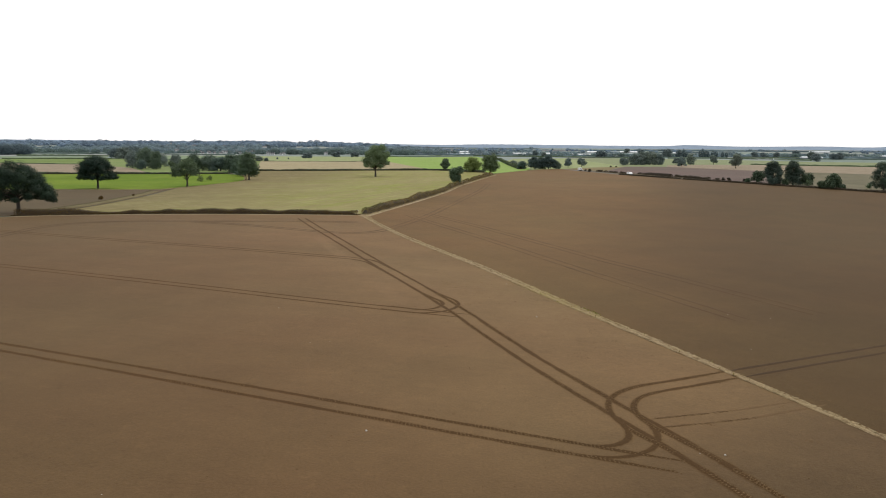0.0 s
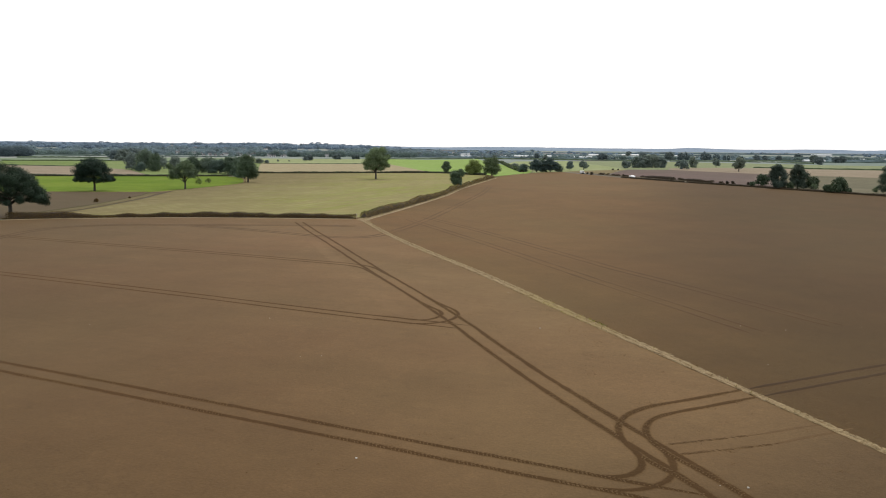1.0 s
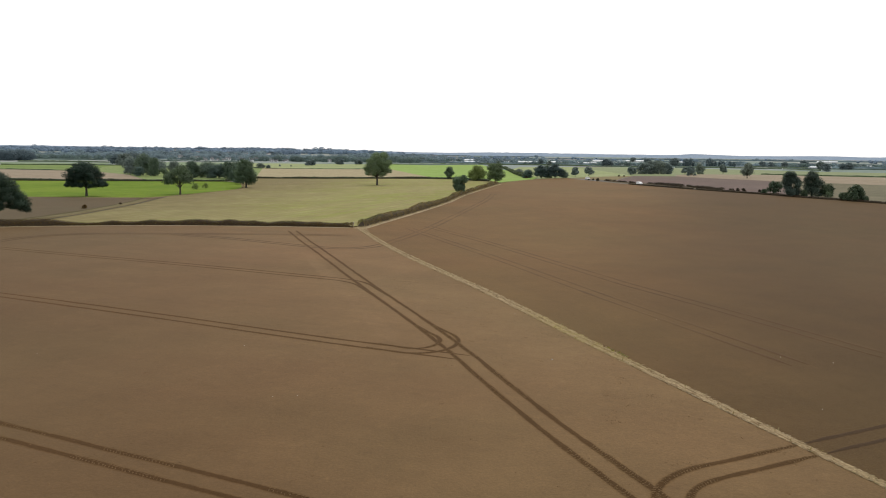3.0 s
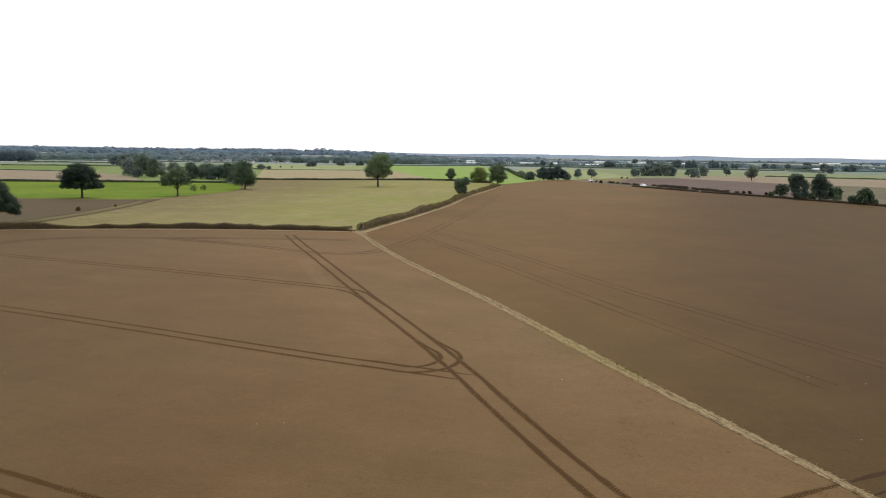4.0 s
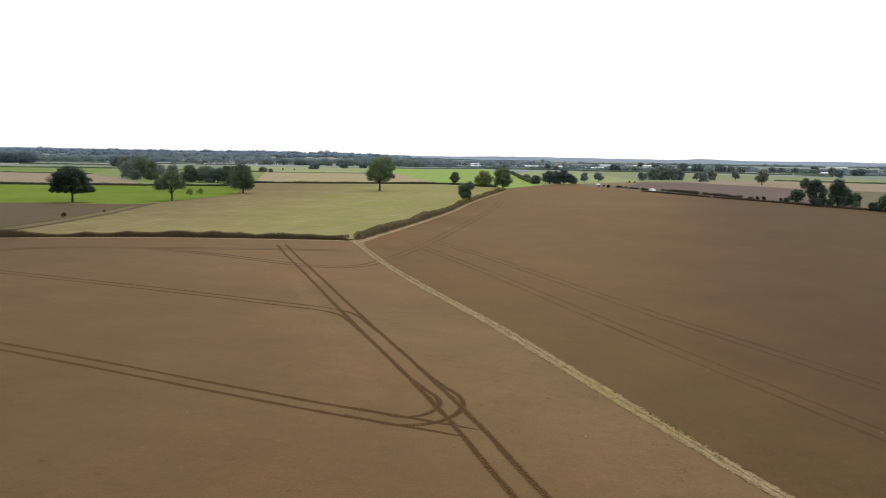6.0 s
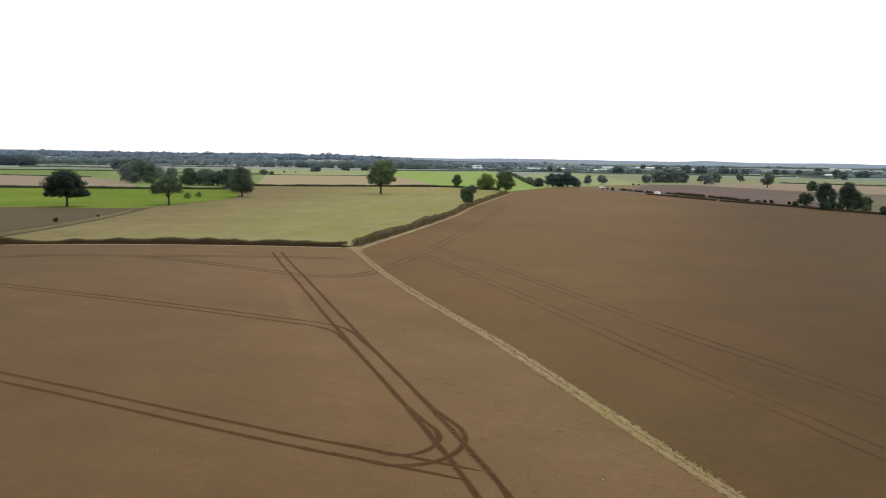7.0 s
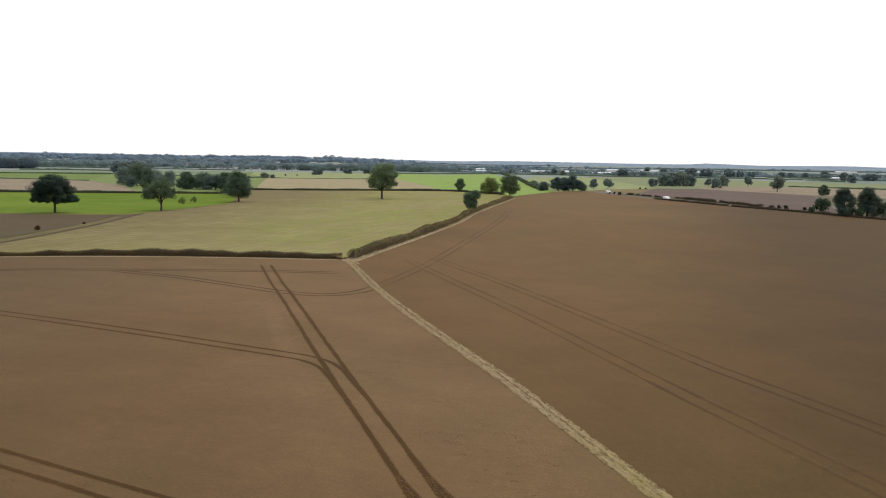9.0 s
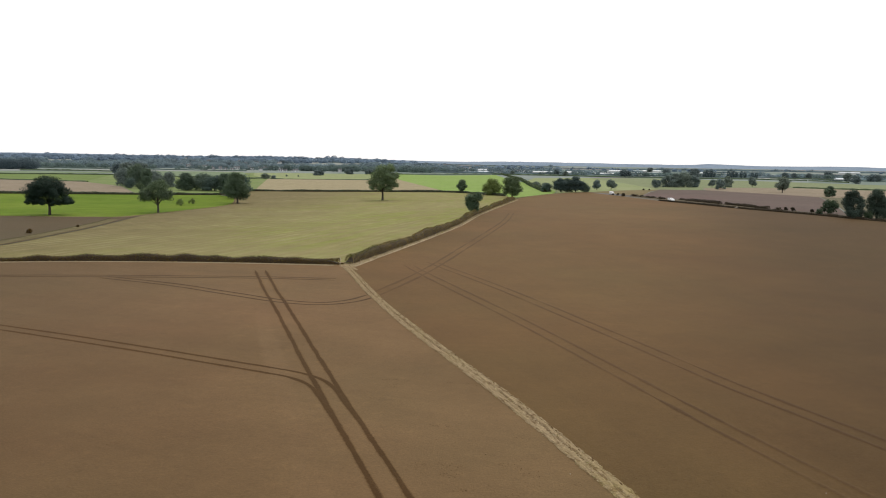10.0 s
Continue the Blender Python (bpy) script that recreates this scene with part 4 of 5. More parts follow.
tree(-122.2, 353, tree_meshes(3, 10.4, 10.0, 2.0, 0, 8800, 0.36, M["willow"], airy=0.3, boughs=WILLOW), "thin grey-green willow with an open crown", 0, 1.28, 0.98, name="willow_tree")
tree(-114.0, 425.5, tree_meshes(4, 14.6, 13.8, 2.2, 24, 26000, 0.36, M["deep"], 0.20, 0.10), "rounded green field tree at the corner of stubble")
tree(-51.1, 469, tree_meshes(56, 19.6, 15.0, 4.2, 0, 34000, 0.36, M["ash"], boughs=TALL_ASH), "tall mid-green field tree alone in the stubble")
tree(-2.7, 357.5, tree_meshes(6, 7.4, 6.4, 0.9, 0, 9000, 0.34, M["deep"], boughs=HEDGE_TREE), "small bushy tree growing out of the hedge", 0, 1.24, 0.86)
tree(17.5, 511, tree_meshes(7, 12.2, 12.8, 1.6, 22, 15000, 0.42, M["deep"], 0.22, 0.14), "full green tree at the end of the hedge")
tree(7.0, 541, tree_meshes(8, 10.2, 12.4, 0.8, 20, 12500, 0.44, M["light_leaf"], 0.23, 0.10), "round light green tree behind the hedge")
tree(-12.6, 578, tree_meshes(9, 9.8, 7.6, 0.6, 0, 9500, 0.44, M["deep"], boughs=[(0, 6.0, 2.2), (0.2, 7.2, 1.8), (-1.6, 4.4, 1.7), (1.6, 4.6, 1.7), (0, 3.2, 1.8)]), "small rounded tree in the far hedge")
tree(53.5, 597, tree_meshes(15, 10.6, 9.6, 0.2, 0, 13000, 0.42, M["copse_dark"], boughs=[(-2.6, 3.0, 2.0), (0.4, 3.0, 2.2), (2.8, 3.0, 1.9), (-2.2, 6.0, 2.0), (0.8, 6.4, 2.3), (2.6, 5.4, 1.7), (-0.6, 8.0, 1.6)]), "dense dark tree at the end of bare soil", 0, 1.0, 1.2)
tree(63.5, 598, tree_meshes(16, 12.0, 10.4, 0.2, 0, 14000, 0.42, M["copse_dark"], boughs=[(-2.8, 3.2, 2.2), (0.2, 3.2, 2.3), (3.0, 3.0, 2.0), (-2.4, 6.6, 2.2), (0.6, 7.2, 2.4), (3.0, 6.0, 1.8), (-0.2, 9.4, 1.7)]), "dense dark tree at the end of bare soil", 0, 1.0, 1.15)
tree(135.5, 353.5, tree_meshes(10, 10.4, 8.8, 0.3, 24, 20000, 0.30, M["lane_tree"], 0.20), "dark dense tree beside the lane")
tree(144.6, 355, tree_meshes(12, 10.6, 9.4, 0.3, 24, 20000, 0.30, M["lane_tree"], 0.20), "dark dense tree beside the lane")
tree(166, 320, tree_meshes(13, 11.0, 10.5, 0.5, 24, 20000, 0.30, M["lane_tree"], 0.19), "dark dense tree beside the lane")

# shared kinds of trees for the middle distance
KINDS = [tree_meshes(20 + i, 10, 10.0 + (i % 3) * 1.2, (0.25, 0.25, 0.25, 2.2)[i], 18, 6500, 0.55, M[m], (0.26, 0.26, 0.26, 0.23)[i], (0.05, 0, 0.05, 0.12)[i]) for i, m in enumerate(("hedgerow_tree", "hazy", "hazy", "ash"))]
BUSH = [tree_meshes(30 + i, 5.0, 6.5, 0.15, (16, 11, 16, 14, 9)[i], (2400, 900, 1900, 1900, 900)[i], 0.5, M[m], 0.22, 0, (0, 0.4, 0, 0, 0.6)[i]) for i, m in enumerate(("bushy", "willow", "hedge_brown", "hedge_dark", "light_leaf"))]
MIDDLE = [
    # x, y, height, kind, width
    (-259, 624, 13, 1, 0.85), (-244, 612, 16, 2, 0.75), (-228, 592, 14, 0, 0.7), (-250, 660, 11, 2, 0.9), (-236, 585, 7, 1, 1.0), (-222, 616, 11, 1, 0.85),
    (-191, 566, 12, 0, 1.15), (-182, 572, 11, 2, 1.2), (-172, 566, 10, 1, 1.3), (-162, 560, 12, 0, 1.2), (-152, 556, 10.5, 1, 1.2), (-140, 500, 13, 0, 0.9), (-128, 470, 12, 1, 0.9),
    (70, 600, 6, 2, 1.0), (58.5, 602, 9.5, 0, 0.9), (44, 600, 6, 2, 1.1), (47, 650, 5, 2, 1.2), (45, 710, 4.6, 2, 1.3),
    (84, 644, 7.5, 3, 0.9), (97, 660, 7.5, 3, 1.0), (143, 724, 7, 1, 0.8), (160, 752, 11, 0, 1.1), (168, 756, 12.5, 0, 1.1), (176, 762, 12.5, 2, 1.1), (185, 766, 11, 0, 1.1),
    (150, 745, 6, 2, 0.9), (191, 707, 8.5, 2, 0.8), (205, 779, 7, 3, 1.0), (222, 790, 10.5, 0, 0.8), (250, 809, 9.5, 3, 0.8), (217.5, 646, 12, 3, 0.85), (223, 580, 7.2, 0, 1.1),
    (-234, 917, 6.0, 2, 1.5), (-226, 919, 4.0, 1, 1.4),
]
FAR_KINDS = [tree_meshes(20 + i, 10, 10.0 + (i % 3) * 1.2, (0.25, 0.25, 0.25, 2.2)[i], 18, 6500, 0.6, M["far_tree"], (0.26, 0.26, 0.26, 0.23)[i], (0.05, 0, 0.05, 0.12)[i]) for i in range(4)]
# beyond 615 m the same trees take the haze-tinted leaves
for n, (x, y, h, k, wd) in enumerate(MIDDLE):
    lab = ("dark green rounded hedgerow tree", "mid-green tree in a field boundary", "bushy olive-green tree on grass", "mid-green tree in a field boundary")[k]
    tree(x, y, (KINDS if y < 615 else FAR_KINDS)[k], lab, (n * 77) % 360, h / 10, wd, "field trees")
SHRUBS = [(-132, 401, 3.0, 4), (-131.8, 415, 2.6, 4), (-119.0, 260.5, 1.3, 2), (-117.5, 283, 0.7, 2), (140.6, 386, 5.4, 0), (150.4, 355, 5.4, 0), (148.6, 324.5, 6.2, 0), (153, 326, 2.0, 0),
          (145.5, 328, 3.2, 0), (166.5, 332, 2.4, 1), (139.5, 351, 3.0, 0), (148.5, 349, 2.6, 1), (131, 372, 2.4, 0),
          (80.7, 551, 1.3, 3), (83.7, 551, 1.3, 3), (83.8, 533, 2.0, 3), (129.8, 403, 1.5, 3), (131.5, 399.5, 1.6, 3), (136, 391, 1.4, 3), (72, 604, 1.6, 3), (119, 650, 1.4, 3), (123.5, 652, 1.2, 3)]
for n, (x, y, h, k) in enumerate(SHRUBS):
    tree(x, y, BUSH[k], ("olive-green bush at the field edge", "grey-green shrub at the field edge", "small reddish-brown bush on bare soil", "small dark thorn bush beside the lane", "thin light green sapling in the crop")[k], (n * 53) % 360, h / 5.0, 1.0, "field bushes", "bush")


def hedge(points, height, width, mat, label, seed, per_metre=60, size=0.32, gaps=(), uneven=0.2, second=None):
    """A hedge: a dark twiggy core with leaves on its sides and top; gaps: stretches, as shares of its length, left open."""
    rng = np.random.default_rng(seed)
    q = spline(points, 0.8)
    n = len(q)
    s = np.linspace(0, 1, n)
    hh = height * (1 + uneven * wobble(n, rng, 14) + uneven * 0.6 * wobble(n, rng, 4))
    ww = width * (1 + 0.18 * wobble(n, rng, 10))
    keep = np.ones(n, bool)
    for a, b in gaps:
        keep &= ~((s > a) & (s < b))
    ob = new("hedge")
    ob.location = (*q[0], gz(*q[0]))
    hh = np.where(keep, hh, 0.04) * np.minimum(1, 0.1 + np.minimum(np.arange(n), np.arange(n)[::-1]) / 1.2)
    core_o = np.c_[-ww * 0.42, -ww * 0.38, -ww * 0.22, ww * 0.22, ww * 0.38, ww * 0.42]
    hh0, hh = hh, hh * np.minimum(1, np.minimum(np.arange(n), np.arange(n)[::-1]) / 4.0)
    core_h = np.c_[hh * 0 - 0.05, hh * 0.62, hh * 0.86, hh * 0.86, hh * 0.62, hh * 0 - 0.05]
    core_h[:, 1:5] *= rng.uniform(0.88, 1.08, (n, 4))
    v, f = ribbon(q, core_o, core_h)
    part("branch_core", raw_mesh("branch_core", v - np.array(ob.location), f, [M["twigs"]]), ob)
    hh = hh0
    m = int(n * 0.8 * per_metre)
    i = rng.integers(0, n, m)
    i = i[keep[i]]
    m = len(i)
    side, ahead = sideways(q)
    t = rng.uniform(0, np.pi, m)
    o = np.cos(t) * ww[i] * 0.5 * rng.uniform(0.8, 1.1, m)
    z = np.minimum(np.sin(t) ** 0.6, 1.0) * hh[i] * rng.uniform(0.75, 1.06, m)
    xy = q[i] + side[i] * o[:, None] + ahead[i] * rng.uniform(-0.45, 0.45, m)[:, None]
    pos = np.c_[xy, ground_z(xy[:, 0], xy[:, 1]) + np.maximum(z, 0.06)]
    nrm = np.c_[side[i] * np.cos(t)[:, None], np.sin(t) + 0.2] + 0.5 * rng.normal(size=(m, 3))
    v, f = leaf_quads(pos, nrm, size, rng)
    # leaves of the second material come in stretches, more of them on the top
    run = np.interp(np.arange(n), np.linspace(0, n, max(3, n // 6)), rng.uniform(-0.25, 0.75, max(3, n // 6)))
    kind = (rng.random(m) < run[i] * (0.1 + 1.2 * np.sin(t) ** 3)).astype(int) * (second is not None)
    part("foliage", raw_mesh("foliage", v - np.array(ob.location), f, [mat, second or mat], kind), ob)
    return tagged(ob, label, "hedge")


hedge([(-111.5, 195.5), *H1[3:-1], (-27.4, 211.6)], 1.28, 1.8, M["hedge_brown"], "low flailed brown-green hedge along the soil", 141, 210, 0.19, (), 0.4, M["hedge_green"])
hedge([(-26.2, 212.5), *H2[1:]], 1.75, 1.9, M["hedge_olive"], "thick olive-brown hedge beside a pale margin", 42, 170, 0.24, (), 0.3, M["hedge_green"])
hedge(H3, 1.35, 1.6, M["bushy"], "long dark trimmed hedge behind stubble", 43, 40, 0.5)
hedge(H4, 1.25, 1.8, M["bushy"], "dark trimmed hedge between green crop and stubble", 44, 40, 0.5)
hedge([(-150, 509), (-152, 540), (-150, 571)], 1.6, 1.8, M["bushy"], "short dark hedge between fields", 45, 40, 0.5)
edge_strip([(18.5, 486), (24, 512), (46, 566), (60, 589)], 1.6, 77, "rough grass edge at the end of bare soil")
hedge([(43, 597), (42.5, 745), (46, 950), (48, 1121), (38, 1600)], 2.2, 3.2, M["bushy"], "tall dark hedgerow running into the distance", 47, 22, 0.9, (), 0.35)
hedge(HR[2:5], 0.75, 1.1, M["hedge_dark"], "low brown hedge beside the lane", 48, 60, 0.35, (), 0.3)
hedge([(112.4, 412), *HR[5:12]], 0.75, 1.1, M["hedge_dark"], "low brown hedge beside the lane", 148, 60, 0.35, (), 0.3)
# clipped runs and single bushes of the gappy hedge on the far side
LANE_RUNS = [((89.4, 539), (92.5, 532)), ((92.8, 529.5), (94.1, 526)), ((94.5, 521), (98.3, 512)), ((98.2, 505), (100.7, 499)), ((107.7, 495), (109.1, 490)),
             ((108.6, 485), (116.7, 450)), ((118.0, 449), (125.3, 409.3)), ((127.1, 409), (129.0, 405.5))]
for n, (p, q) in enumerate(LANE_RUNS):
    hedge([p, ((p[0] + q[0]) / 2, (p[1] + q[1]) / 2), q], 1.15, 1.3, M["hedge_dark"], "clipped dark run of a gappy hedge beside the lane", 160 + n, 60, 0.36, (), 0.25)

# ---------------------------------------------------------------- lane and vans
lane_q = spline([(x + 2.7, y + 0.8) for x, y in HR[1:11]], 3)
v, f = ribbon(lane_q, np.array([-1.35, 1.35]), np.array([0.03, 0.03]))
tagged(new("road", raw_mesh("road", v, f, [M["asphalt"]])), "narrow muddy asphalt lane between hedges", "road", kind="structure")


def box(bm, x0, y0, z0, x1, y1, z1, bevel=0.0):
    g = bmesh.ops.create_cube(bm, size=1.0, matrix=Matrix.LocRotScale(((x0 + x1) / 2, (y0 + y1) / 2, (z0 + z1) / 2), None, (x1 - x0, y1 - y0, z1 - z0)))
    if bevel:
        e = list({e for v in g["verts"] for e in v.link_edges})
        bmesh.ops.bevel(bm, geom=e, offset=bevel, segments=2, affect="EDGES")


def prism(bm, profile, half):
    """A shape with the given side outline (y, z), as wide as 2 * half."""
    a = [bm.verts.new((-half, y, z)) for y, z in profile]
    b = [bm.verts.new((half, y, z)) for y, z in profile]
    bm.faces.new(a[::-1])
    bm.faces.new(b)
    n = len(a)
    for i in range(n):
        bm.faces.new((a[i], a[(i + 1) % n], b[(i + 1) % n], b[i]))
    bmesh.ops.recalc_face_normals(bm, faces=bm.faces[:])


def van(x, y, turn, label, length=4.4, height=1.85):
    ob = new("van")
    L = length / 2
    bm = bmesh.new()
    prism(bm, [(-L, 0.45), (L, 0.45), (L, 1.05), (L - 0.75, 1.25), (L - 1.4, height - 0.05), (L - 1.7, height), (-L + 0.1, height), (-L, height - 0.15)], 0.95)
    bmesh.ops.bevel(bm, geom=bm.edges[:], offset=0.06, segments=2, affect="EDGES")
    part("body", bm_mesh("body", bm, M["van_paint"]), ob)
    bm = bmesh.new()
    prism(bm, [(L - 0.74, 1.28), (L - 0.72, 1.29), (L - 1.33, height - 0.12), (L - 1.36, height - 0.14)], 0.8)
    part("windscreen", bm_mesh("windscreen", bm, M["van_glass"]), ob, "dark glass")
    for s in (-1, 1):
        bm = bmesh.new()
        box(bm, s * 0.955 - 0.01, L - 2.3, 1.2, s * 0.955 + 0.01, L - 1.5, height - 0.25)
        part("side_window", bm_mesh("side_window", bm, M["van_glass"]), ob, "dark glass")
        for wy in (L - 0.95, -L + 1.0):
            bm = bmesh.new()
            bmesh.ops.create_cone(bm, cap_ends=True, segments=18, radius1=0.34, radius2=0.34, depth=0.22,
                                  matrix=Matrix.Translation((s * 0.84, wy, 0.34)) @ Matrix.Rotation(radians(90), 4, "Y"))
            part("wheel", bm_mesh("wheel", bm, M["rubber"]), ob)
    ob.matrix_basis = pose(x, y, gz(x, y) + 0.03, 0, 0, turn)
    return tagged(ob, label, "van", "vans on the lane")


van(98.0, 474, 195, "white van on the narrow hedged lane", 4.0, 1.7)
van(81.3, 559.3, 190, "white van on the narrow hedged lane", 4.2, 1.9)

# ---------------------------------------------------------------- far country
rng_far = np.random.default_rng(77)


def far_trees(spots, name, label, mat, leaves=90, size=2.2):
    """Woods too far off to count, as clumps of leaves over each tree's place; spots: x, y, height, width."""
    vs, fs, base = [], [], 0
    for x, y, h, w in spots:
        k = max(30, int(leaves * (h * w) / 100))
        d = rng_far.normal(size=(k, 3))
        d /= np.linalg.norm(d, axis=1)[:, None]
        p = d * np.array([w / 2, w / 2, h * 0.5]) * rng_far.uniform(0.75, 1.05, k)[:, None] + np.array([x, y, gz(x, y) + h * 0.42])
        v, f = leaf_quads(p, d * 0.6 + 0.2 * rng_far.normal(size=(k, 3)) + np.array([0, -0.3, 0.6]), np.full(k, size), rng_far)
        vs.append(v)
        fs.append(f + base)
        base += len(v)
    tagged(new(name, raw_mesh(name, np.vstack(vs), np.vstack(fs), [mat])), label, "trees", kind="stuff")


def along(a, b, gap, h, spread=6):
    n = int(math.dist(a, b) / gap)
    t = rng_far.random(n)
    return [(a[0] + (b[0] - a[0]) * u + rng_far.normal(0, spread), a[1] + (b[1] - a[1]) * u + rng_far.normal(0, spread),
             h * rng_far.uniform(0.7, 1.12), h * rng_far.uniform(1.1, 2.2)) for u in t]


def far_hedge_mesh(lines, height, mat, name, label):
    """Long far hedges with an uneven top, too far off to count."""
    vs, fs, base = [], [], 0
    for a, b in lines:
        n = max(8, int(math.dist(a, b) / 4))
        q = np.c_[np.linspace(a[0], b[0], n), np.linspace(a[1], b[1], n)] + np.c_[wobble(n, rng_far, 30), wobble(n, rng_far, 30)] * 4
        hh = height * rng_far.uniform(0.7, 1.2, n) * (1 + 0.25 * wobble(n, rng_far, 9))
        v, f = ribbon(q, np.array([-1.6, -1.2, 0, 1.2, 1.6]), np.c_[hh * 0 - 0.4, hh * 0.8, hh, hh * 0.8, hh * 0 - 0.4])
        vs.append(v)
        fs.append(f + base)
        base += len(v)
    tagged(new(name, raw_mesh(name, np.vstack(vs), np.vstack(fs), [mat])), label, "hedges", kind="stuff")


hedge_rows = []
for d in (1500, 1700, 1950, 2250, 2700, 3200):
    x = -0.75 * d
    while x < 0.75 * d:
        ln = rng_far.uniform(0.2, 0.55) * d
        y0 = d * rng_far.uniform(0.96, 1.04)
        if not (-0.36 * d < x < -0.1 * d and d < 2600):
            hedge_rows.append(((x, y0), (x + ln, y0 + rng_far.uniform(-0.07, 0.07) * d)))
        x += ln * rng_far.uniform(0.85, 1.3)
far_hedge_mesh([r for r in hedge_rows if r[0][1] < 1600], 2.0, M["copse"], "far_hedgerows", "hazy green hedgerows between distant fields")
far_hedge_mesh([r for r in hedge_rows if r[0][1] >= 1600], 3.0, M["far_wood"], "far_hedgerows", "hedgerows on the far slopes tinted blue-green for haze")
FIELD_HEDGES = [[(-666, 1186), (-621, 1214), (-527, 1199), (-444, 1120)],
                [(-549, 941), (-495, 967), (-414, 983)],
                [(-141, 1369), (18, 1517)],
                [(21, 1519), (130, 1503), (238, 1435), (312, 1423)],
                [(362, 1417), (462, 1452), (524, 1369), (541, 1269)],
                [(290, 812), (330, 768), (374, 734), (480, 682), (560, 645)],
                [(-249, 914), (-244, 934)],
                [(-364, 928), (-329, 963)],
                [(112, 1870), (234, 1839), (294, 1756)],
                [(550, 1623), (646, 1550)]]
pairs = [(p, q) for line in FIELD_HEDGES for p, q in zip(line, line[1:])]
far_hedge_mesh([r for r in pairs if r[0][1] < 1110], 1.3, M["bushy"], "field_hedgerows", "dark trimmed hedgerows round the middle fields")
far_hedge_mesh([r for r in pairs if r[0][1] >= 1110], 2.1, M["hedgerow_tree"], "field_hedgerows", "dark hedgerows round the middle fields")
far_hedge_mesh([((-233, 919), (-127, 943)), ((-127, 943), (-98, 996)), ((-420, 735), (-700, 742)), ((-332, 713), (-420, 735))], 0.7, M["bushy"], "field_hedgerows", "low dark hedgerows between pasture and stubble")

# pale fields on the far slopes, haze included in their colour
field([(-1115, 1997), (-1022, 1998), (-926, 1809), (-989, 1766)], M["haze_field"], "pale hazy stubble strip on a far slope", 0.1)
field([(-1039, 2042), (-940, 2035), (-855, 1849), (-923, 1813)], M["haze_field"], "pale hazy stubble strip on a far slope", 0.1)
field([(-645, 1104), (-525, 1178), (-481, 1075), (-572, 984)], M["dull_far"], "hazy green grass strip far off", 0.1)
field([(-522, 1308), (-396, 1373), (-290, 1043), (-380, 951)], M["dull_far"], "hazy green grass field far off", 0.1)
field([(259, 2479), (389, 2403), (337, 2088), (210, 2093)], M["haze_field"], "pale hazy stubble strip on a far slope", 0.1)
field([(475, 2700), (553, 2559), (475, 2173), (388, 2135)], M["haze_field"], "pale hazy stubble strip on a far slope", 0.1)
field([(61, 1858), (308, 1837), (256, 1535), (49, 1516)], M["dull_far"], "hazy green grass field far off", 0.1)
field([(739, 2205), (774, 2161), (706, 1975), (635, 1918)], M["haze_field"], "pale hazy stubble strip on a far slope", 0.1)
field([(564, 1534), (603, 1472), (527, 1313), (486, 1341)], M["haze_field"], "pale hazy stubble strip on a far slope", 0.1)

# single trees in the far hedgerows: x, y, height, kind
# their blue-green leaf tone carries the distance haze
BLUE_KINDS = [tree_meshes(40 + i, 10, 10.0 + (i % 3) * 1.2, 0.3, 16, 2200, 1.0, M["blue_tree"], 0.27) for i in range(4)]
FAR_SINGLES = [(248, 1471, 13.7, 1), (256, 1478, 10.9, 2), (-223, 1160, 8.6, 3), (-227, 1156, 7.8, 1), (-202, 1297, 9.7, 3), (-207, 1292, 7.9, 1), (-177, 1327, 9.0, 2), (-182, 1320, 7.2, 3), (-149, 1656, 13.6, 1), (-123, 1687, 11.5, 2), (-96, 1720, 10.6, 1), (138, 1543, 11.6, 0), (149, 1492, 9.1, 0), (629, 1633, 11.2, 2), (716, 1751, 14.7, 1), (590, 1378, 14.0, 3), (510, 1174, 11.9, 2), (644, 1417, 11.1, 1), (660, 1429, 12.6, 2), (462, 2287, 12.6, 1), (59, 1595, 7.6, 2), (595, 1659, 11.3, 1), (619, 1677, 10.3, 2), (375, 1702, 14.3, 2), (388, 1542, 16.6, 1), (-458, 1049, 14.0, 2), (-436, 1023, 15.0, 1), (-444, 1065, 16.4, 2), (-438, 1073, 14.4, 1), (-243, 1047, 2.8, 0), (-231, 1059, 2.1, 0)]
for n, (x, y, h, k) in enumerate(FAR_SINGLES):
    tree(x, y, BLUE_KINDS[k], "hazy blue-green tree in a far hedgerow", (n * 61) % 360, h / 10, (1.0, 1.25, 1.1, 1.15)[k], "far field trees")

def hillside(count, near, far, left, right, h, keep=0.0):
    """Places for trees strewn over a slope in drifts, between two bearings; keep: how bare the clearings are."""
    out = []
    while len(out) < count:
        y = near + (far - near) * rng_far.random() ** 1.3
        x = y * rng_far.uniform(left, right)
        if noise.noise(Vector((x * 0.0045, y * 0.0016, 3.7))) > keep - 0.25 + 0.3 * rng_far.random():
            tall = h * rng_far.uniform(0.6, 1.2)
            out.append((x, y, tall, tall * rng_far.uniform(1.1, 2.0)))
    return out


spots = [p for r in hedge_rows if r[0][1] < 1600 for p in along(*r, 150, 8, 6)]
spots2 = [p for r in hedge_rows if r[0][1] >= 1600 for p in along(*r, 150, 8, 6)]
